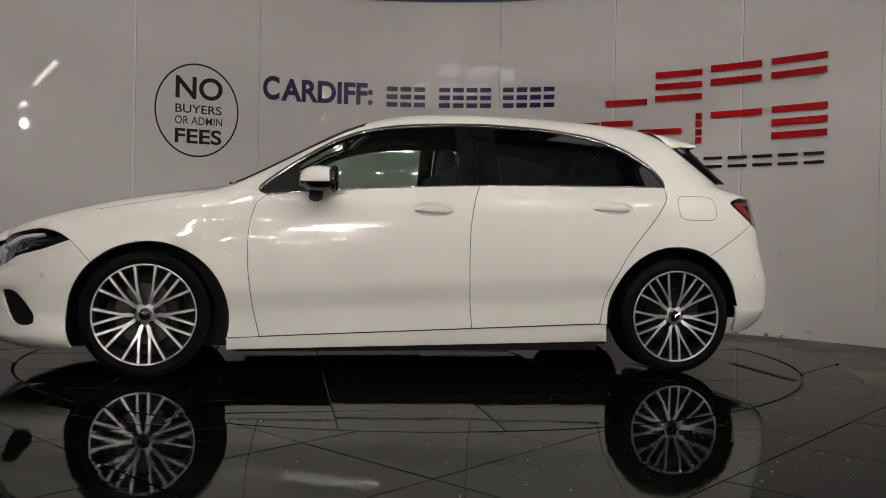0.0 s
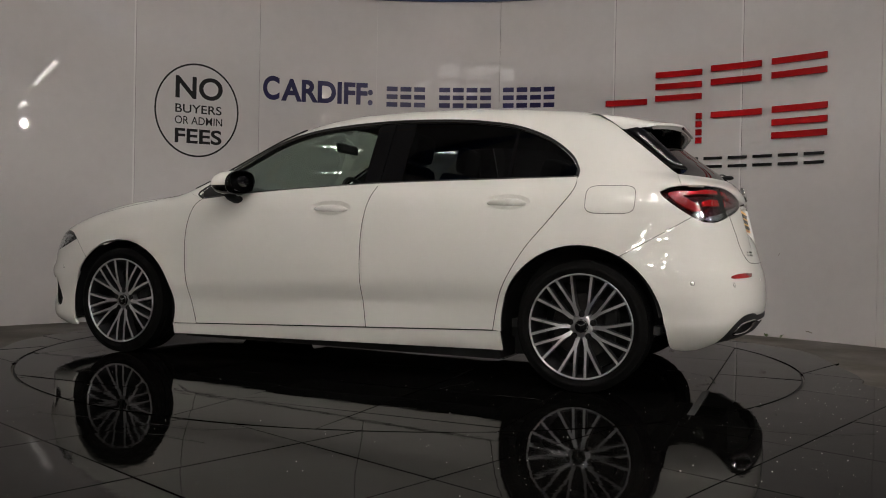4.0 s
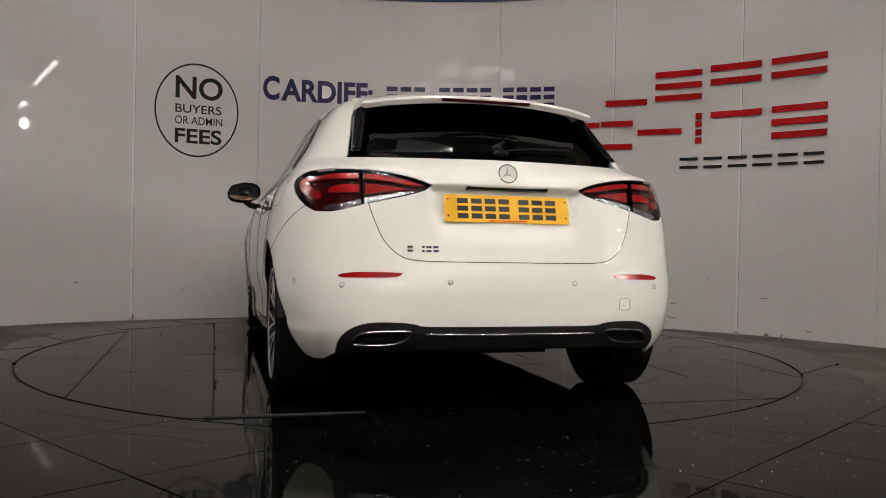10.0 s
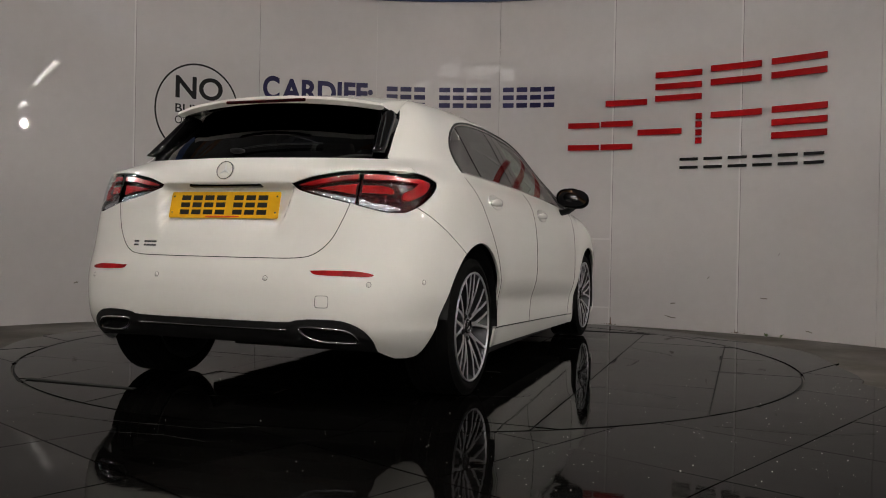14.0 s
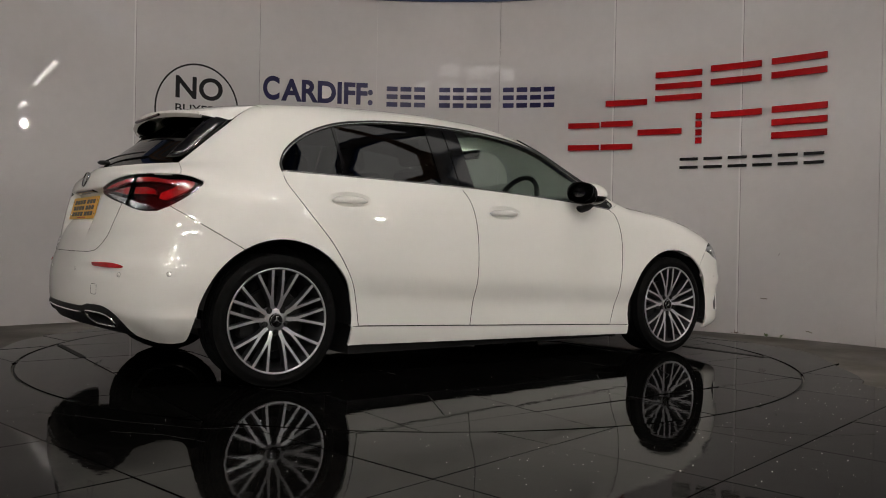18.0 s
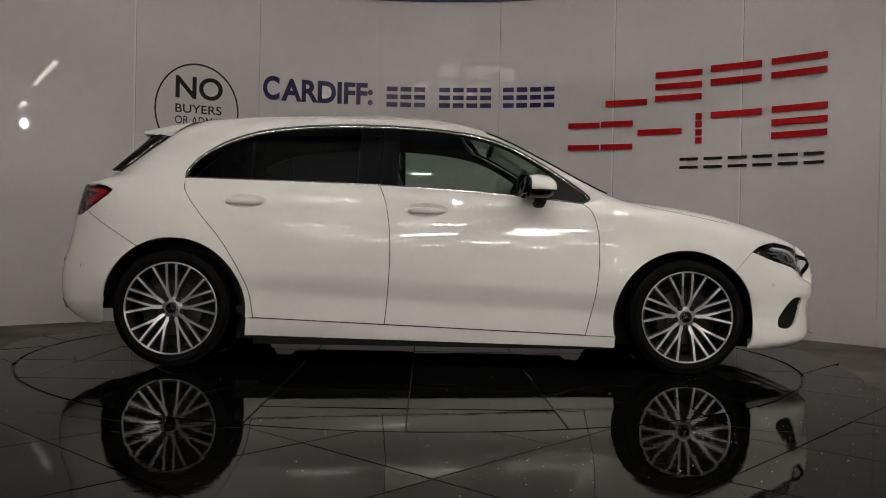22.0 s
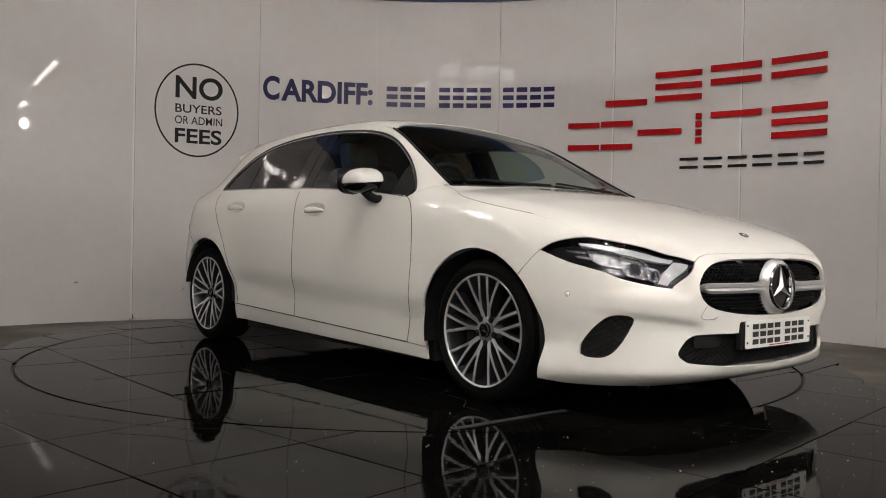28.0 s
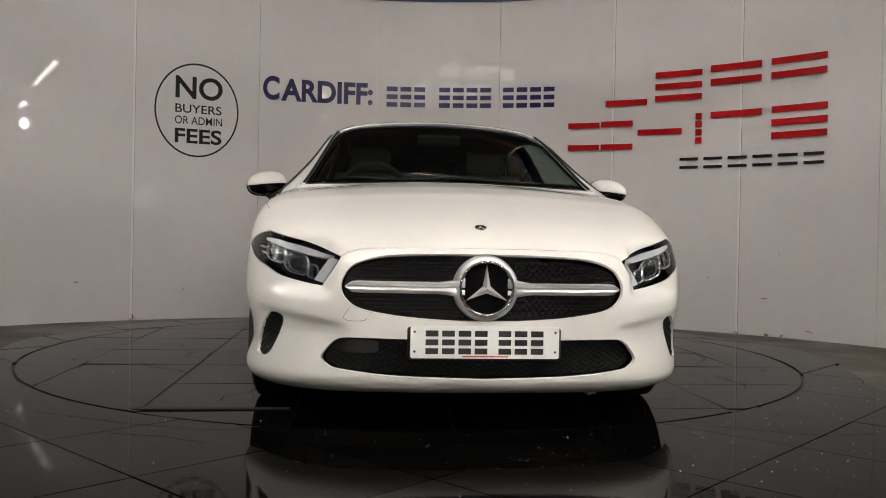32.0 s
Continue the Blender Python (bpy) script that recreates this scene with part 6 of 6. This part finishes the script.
# --- mirrors ---
MIRROR_SILVER = material("mirror_silver", (0.16, 0.165, 0.18), 0.02, metal=1.0)
def blob(bm, c, half, zlo, zhi, power=0.75, nu=28, nv=14, lean=0.0):
    """A slice of a softened box round c, between two relative heights."""
    rings = []
    for j in range(nv + 1):
        w = zlo + (zhi - zlo) * j / nv
        r = max(0.0, 1 - abs(w) ** 2.2) ** (1 / 2.2)
        row = []
        for i in range(nu):
            a = 2 * math.pi * i / nu
            u = math.copysign(abs(math.cos(a)) ** power, math.cos(a)) * r
            v = math.copysign(abs(math.sin(a)) ** power, math.sin(a)) * r
            row.append(bm.verts.new((c[0] + half[0] * u - 0.25 * half[0] * v * 0, c[1] + half[1] * v, c[2] + half[2] * w + lean * half[1] * v)))
        rings.append(row)
    for a, b in zip(rings, rings[1:]):
        for i in range(nu):
            bm.faces.new((a[i], a[(i + 1) % nu], b[(i + 1) % nu], b[i]))
    for r in (rings[0], rings[-1]):
        if (r[0].co - r[nu // 2].co).length > 1e-5:
            bm.faces.new(r)
    return bm


for s in (1, -1):
    hold = new("door_mirror")
    hold.parent = car
    hold["label"] = "white door mirror with a black lower half"
    hold.matrix_basis = Matrix.Translation((0.548, s * 0.934, 0.978)) @ pose(0, 0, 0, 0, 0, -8 * s)
    bm = blob(bmesh.new(), (0, 0, 0), (0.096, 0.104, 0.066), -0.12, 1.0, 0.92, lean=-0.10 * s)
    bmesh.ops.bisect_plane(bm, geom=bm.verts[:] + bm.edges[:] + bm.faces[:], plane_co=(-0.056, 0, 0), plane_no=(-1, 0, 0.10), clear_outer=True)
    m = part("cap", bm, PAINT, hold, "glossy white mirror cap", True)
    part("shell", blob(bmesh.new(), (-0.002, 0, -0.002), (0.094, 0.101, 0.060), -0.95, 0.96, 0.92, lean=-0.10 * s), BLACK_GLOSS, hold, "black mirror shell", True)
    rim = blob(bmesh.new(), (-0.072, 0, 0.0), (0.022, 0.106, 0.068), -1, 1, 0.7, lean=-0.10 * s)
    bmesh.ops.bisect_plane(rim, geom=rim.verts[:] + rim.edges[:] + rim.faces[:], plane_co=(-0.083, 0, 0), plane_no=(-1, 0, 0), clear_outer=True)
    part("rim", rim, BLACK_GLOSS, hold, "black mirror rim", True)
    bm = bmesh.new()
    slab(bm, [(0.094 * math.copysign(abs(math.cos(a)) ** 0.7, math.cos(a)), 0.054 * math.copysign(abs(math.sin(a)) ** 0.7, math.sin(a))) for a in np.linspace(0, 2 * math.pi, 32, endpoint=False)], 0.004)
    pane = part("mirror_glass", bm, MIRROR_SILVER, hold, "mirror glass")
    pane.matrix_basis = Matrix.Translation((-0.0825, 0, 0.002)) @ pose(0, 0, 0, 0, 11, 5 * s) @ FACE_REAR
    bm = bmesh.new()
    foot = [(0.015, 0.0, -0.052), (0.02, -0.035 * s, -0.078), (0.025, -0.075 * s, -0.088), (0.028, -0.115 * s, -0.082)]
    tube(bm, foot, 0.034, 10, flat=0.6)
    part("foot", bm, BLACK_MATT, hold, "black mirror foot", True)
    for k in range(1):
        part("side_repeater", box(bmesh.new(), (0.012, 0.10, 0.009), pose(0.077, 0.012 * s, -0.012, 0, 0, 0), 0.003), LIGHT_GUIDE, hold, "clear side repeater")

# --- door handles in their shallow cups ---
for s in (1, -1):
    for c, door in ((handle_cup_f, front_doors), (handle_cup_r, rear_doors)):
        owner = door[0] if s > 0 else door[1]
        bm = bmesh.new()
        rings = []
        for j in range(7):
            r = 1 - j / 6
            pts = project("s", [(c[0] + 0.1195 * r * math.cos(2 * math.pi * k / 32), c[1] + 0.002 + 0.0375 * r * math.sin(2 * math.pi * k / 32)) for k in range(32)])
            n = normals_of(pts)
            d = 0.0005 + 0.020 * (1 - r * r)
            rings.append([bm.verts.new(q) for q in (pts - n * d) * [1, s, 1]])
        for a, b in zip(rings[:-1], rings[1:-1]):
            for k in range(32):
                bm.faces.new((a[k], a[(k + 1) % 32], b[(k + 1) % 32], b[k]))
        bm.faces.new(rings[-2])
        part("handle_cup", bm, PAINT, owner, "", True)
        bm = bmesh.new()
        rings = []
        for k in range(15):
            t = -1 + 2 * k / 14
            p = project("s", [(c[0] + 0.098 * t, c[1] - 0.004)])[0]
            n = normals_of(p[None])[0]
            h = 0.017 * math.sqrt(max(0.02, 1 - abs(t) ** 3)) * (1.05 - 0.15 * t)
            out = 0.022 * (1 - abs(t) ** 2.5) - 0.004
            row = []
            for q in range(10):
                a = 2 * math.pi * q / 10
                v = p + n * (out + 0.008 * math.cos(a)) + np.array([0, 0, h * math.sin(a)])
                row.append(bm.verts.new(v * [1, s, 1]))
            rings.append(row)
        for a, b in zip(rings, rings[1:]):
            for q in range(10):
                bm.faces.new((a[q], b[q], b[(q + 1) % 10], a[(q + 1) % 10]))
        bm.faces.new(rings[0])
        bm.faces.new(rings[-1])
        part("door_handle", bm, PAINT, owner, "white pull handle", True)

# --- seams, sensors, wipers, flaps ---
def seam(pts, parent, name, s=1, r=0.0014, closed=True):
    n = normals_of(pts)
    part(name, tube(bmesh.new(), ((pts - n * 0.0004) * [1, s, 1]).tolist(), r, 5, closed=closed), SEAM, parent)


panel("fuel_flap", "A", fuel, PAINT, car, gap=0.002, depth=-0.0008, thick=0.004, res=0.03)
seam(fuel, car, "fuel_flap_gap")
tow = project("r", rounded(0.487, 0.443, 0.050, 0.046, 0.35))
seam(tow, car, "tow_cover_gap", -1, 0.0011)
tow = line("f", [(0.468, 0.452), (0.490, 0.418), (0.476, 0.404), (0.425, 0.404), (0.408, 0.414)], 6)
seam(tow, car, "tow_cover_gap", -1, 0.0010, False)
for kind, pts in (("r", [(0.655, 0.512), (0.255, 0.528)]), ("s", [(-1.85, 0.52), (1.83, 0.490)])):
    for a, b in pts:
        p = project(kind, [(a, b)])[0]
        n = Vector(normals_of(p[None])[0])
        for s in (1, -1):
            q = Vector((p[0], s * p[1], p[2]))
            m = Matrix.Translation(q) @ Vector((n.x, s * n.y, n.z)).to_track_quat("Z", "Y").to_matrix().to_4x4()
            o = part("parking_sensor", lathe(bmesh.new(), [(0.0003, 0.001), (0.0085, 0.001), (0.009, -0.002)], 18), PAINT, car, "", True)
            o.matrix_basis = m
            part("sensor_gap", lathe(bmesh.new(), [(0.009, 0.0004), (0.0105, 0.0004)], 18), SEAM, o)
p = project("r", [(0.0, 1.040)])[0]
n = normals_of(p[None])[0]
wiper = part("rear_wiper", blob(bmesh.new(), tuple(p + n * 0.008), (0.030, 0.028, 0.012), -1, 1), BLACK_MATT, car, "black rear wiper", True)
arm = project("r", smooth_line([(0.0, 1.045), (-0.12, 1.065), (-0.34, 1.075)]) * [-1, 1]) * [1, -1, 1]
part("wiper_arm", tube(bmesh.new(), (arm + normals_of(arm) * 0.010).tolist(), 0.006, 6, flat=0.6), BLACK_MATT, wiper)
for y0, y1 in ((0.45, 0.0), (-0.08, -0.50)):
    pts = line("t", [(1.02 - 0.10 * y0 * y0, y0), (1.015 - 0.10 * ((y0 + y1) / 2) ** 2, (y0 + y1) / 2), (0.985 - 0.14 * y1 * y1, y1)], 8)
    part("windscreen_wiper", tube(bmesh.new(), (pts + normals_of(pts) * 0.004).tolist(), 0.006, 6), BLACK_MATT, car)
panel("scuttle", "A", whole(loop_of(line("t", [(1.07, 0.0), (1.06, 0.25), (1.035, 0.5), (0.98, 0.705)]), line("t", [(0.957, 0.705), (0.998, 0.5), (1.022, 0.25), (1.03, 0.0)]))), BLACK_MATT, car, gap=0, depth=0.012, thick=0, res=0.05)

hood_line = line("s", [(0.95, 0.953), (1.08, 0.912), (1.19, 0.884), (1.47, 0.830), (1.60, 0.806)])
hood_line = hood_line + normals_of(hood_line) * 0.0004
for s in (1, -1):
    seam(hood_line, bonnet, "bonnet_gap", s, 0.0010, False)

# --- dark gaps round the doors and the tailgate ---
for s in (1, -1):
    k = 0 if s > 0 else 1
    seam(DOOR_F, front_doors[k], "door_gap", s, 0.0021, False)
    seam(DOOR_M[2:], front_doors[k], "door_gap", s, 0.0021, False)
    seam(DOOR_R[4:], rear_doors[k], "door_gap", s, 0.0021, False)
    seam(line("s", [(0.826, 0.2), (-0.245, 0.2385)]), front_doors[k], "door_gap", s, 0.0028, False)
    seam(line("s", [(-0.245, 0.2385), (-0.936, 0.2635)]), rear_doors[k], "door_gap", s, 0.0028, False)
    seam(BUMP_LINE, car, "bumper_gap", s, 0.0017, False)
    seam(line("s", [(1.703, 0.660), (1.645, 0.60), (ARCH_F[0] + 0.375 * math.cos(radians(46)), ARCH_F[1] + 0.375 * math.sin(radians(46)))]), car, "bumper_gap", s, 0.0012, False)
    seam(GATE_LOW, car, "tailgate_gap", s, 0.0018, False)


def motions():
    """The turntable and the car on it turn clockwise seen from above."""
    times = [float(t) for t in range(33)]
    walk(turntable, [(t, pose(0, 0, 0, 0, 0, heading(t))) for t in times])
    rows = []
    for t in times:
        a = radians(heading(t))
        rows.append((t, pose(CAR_X * math.cos(a) - CAR_Y * math.sin(a), CAR_X * math.sin(a) + CAR_Y * math.cos(a), 0, 0, 0, heading(t))))
    walk(car, rows)


motions()
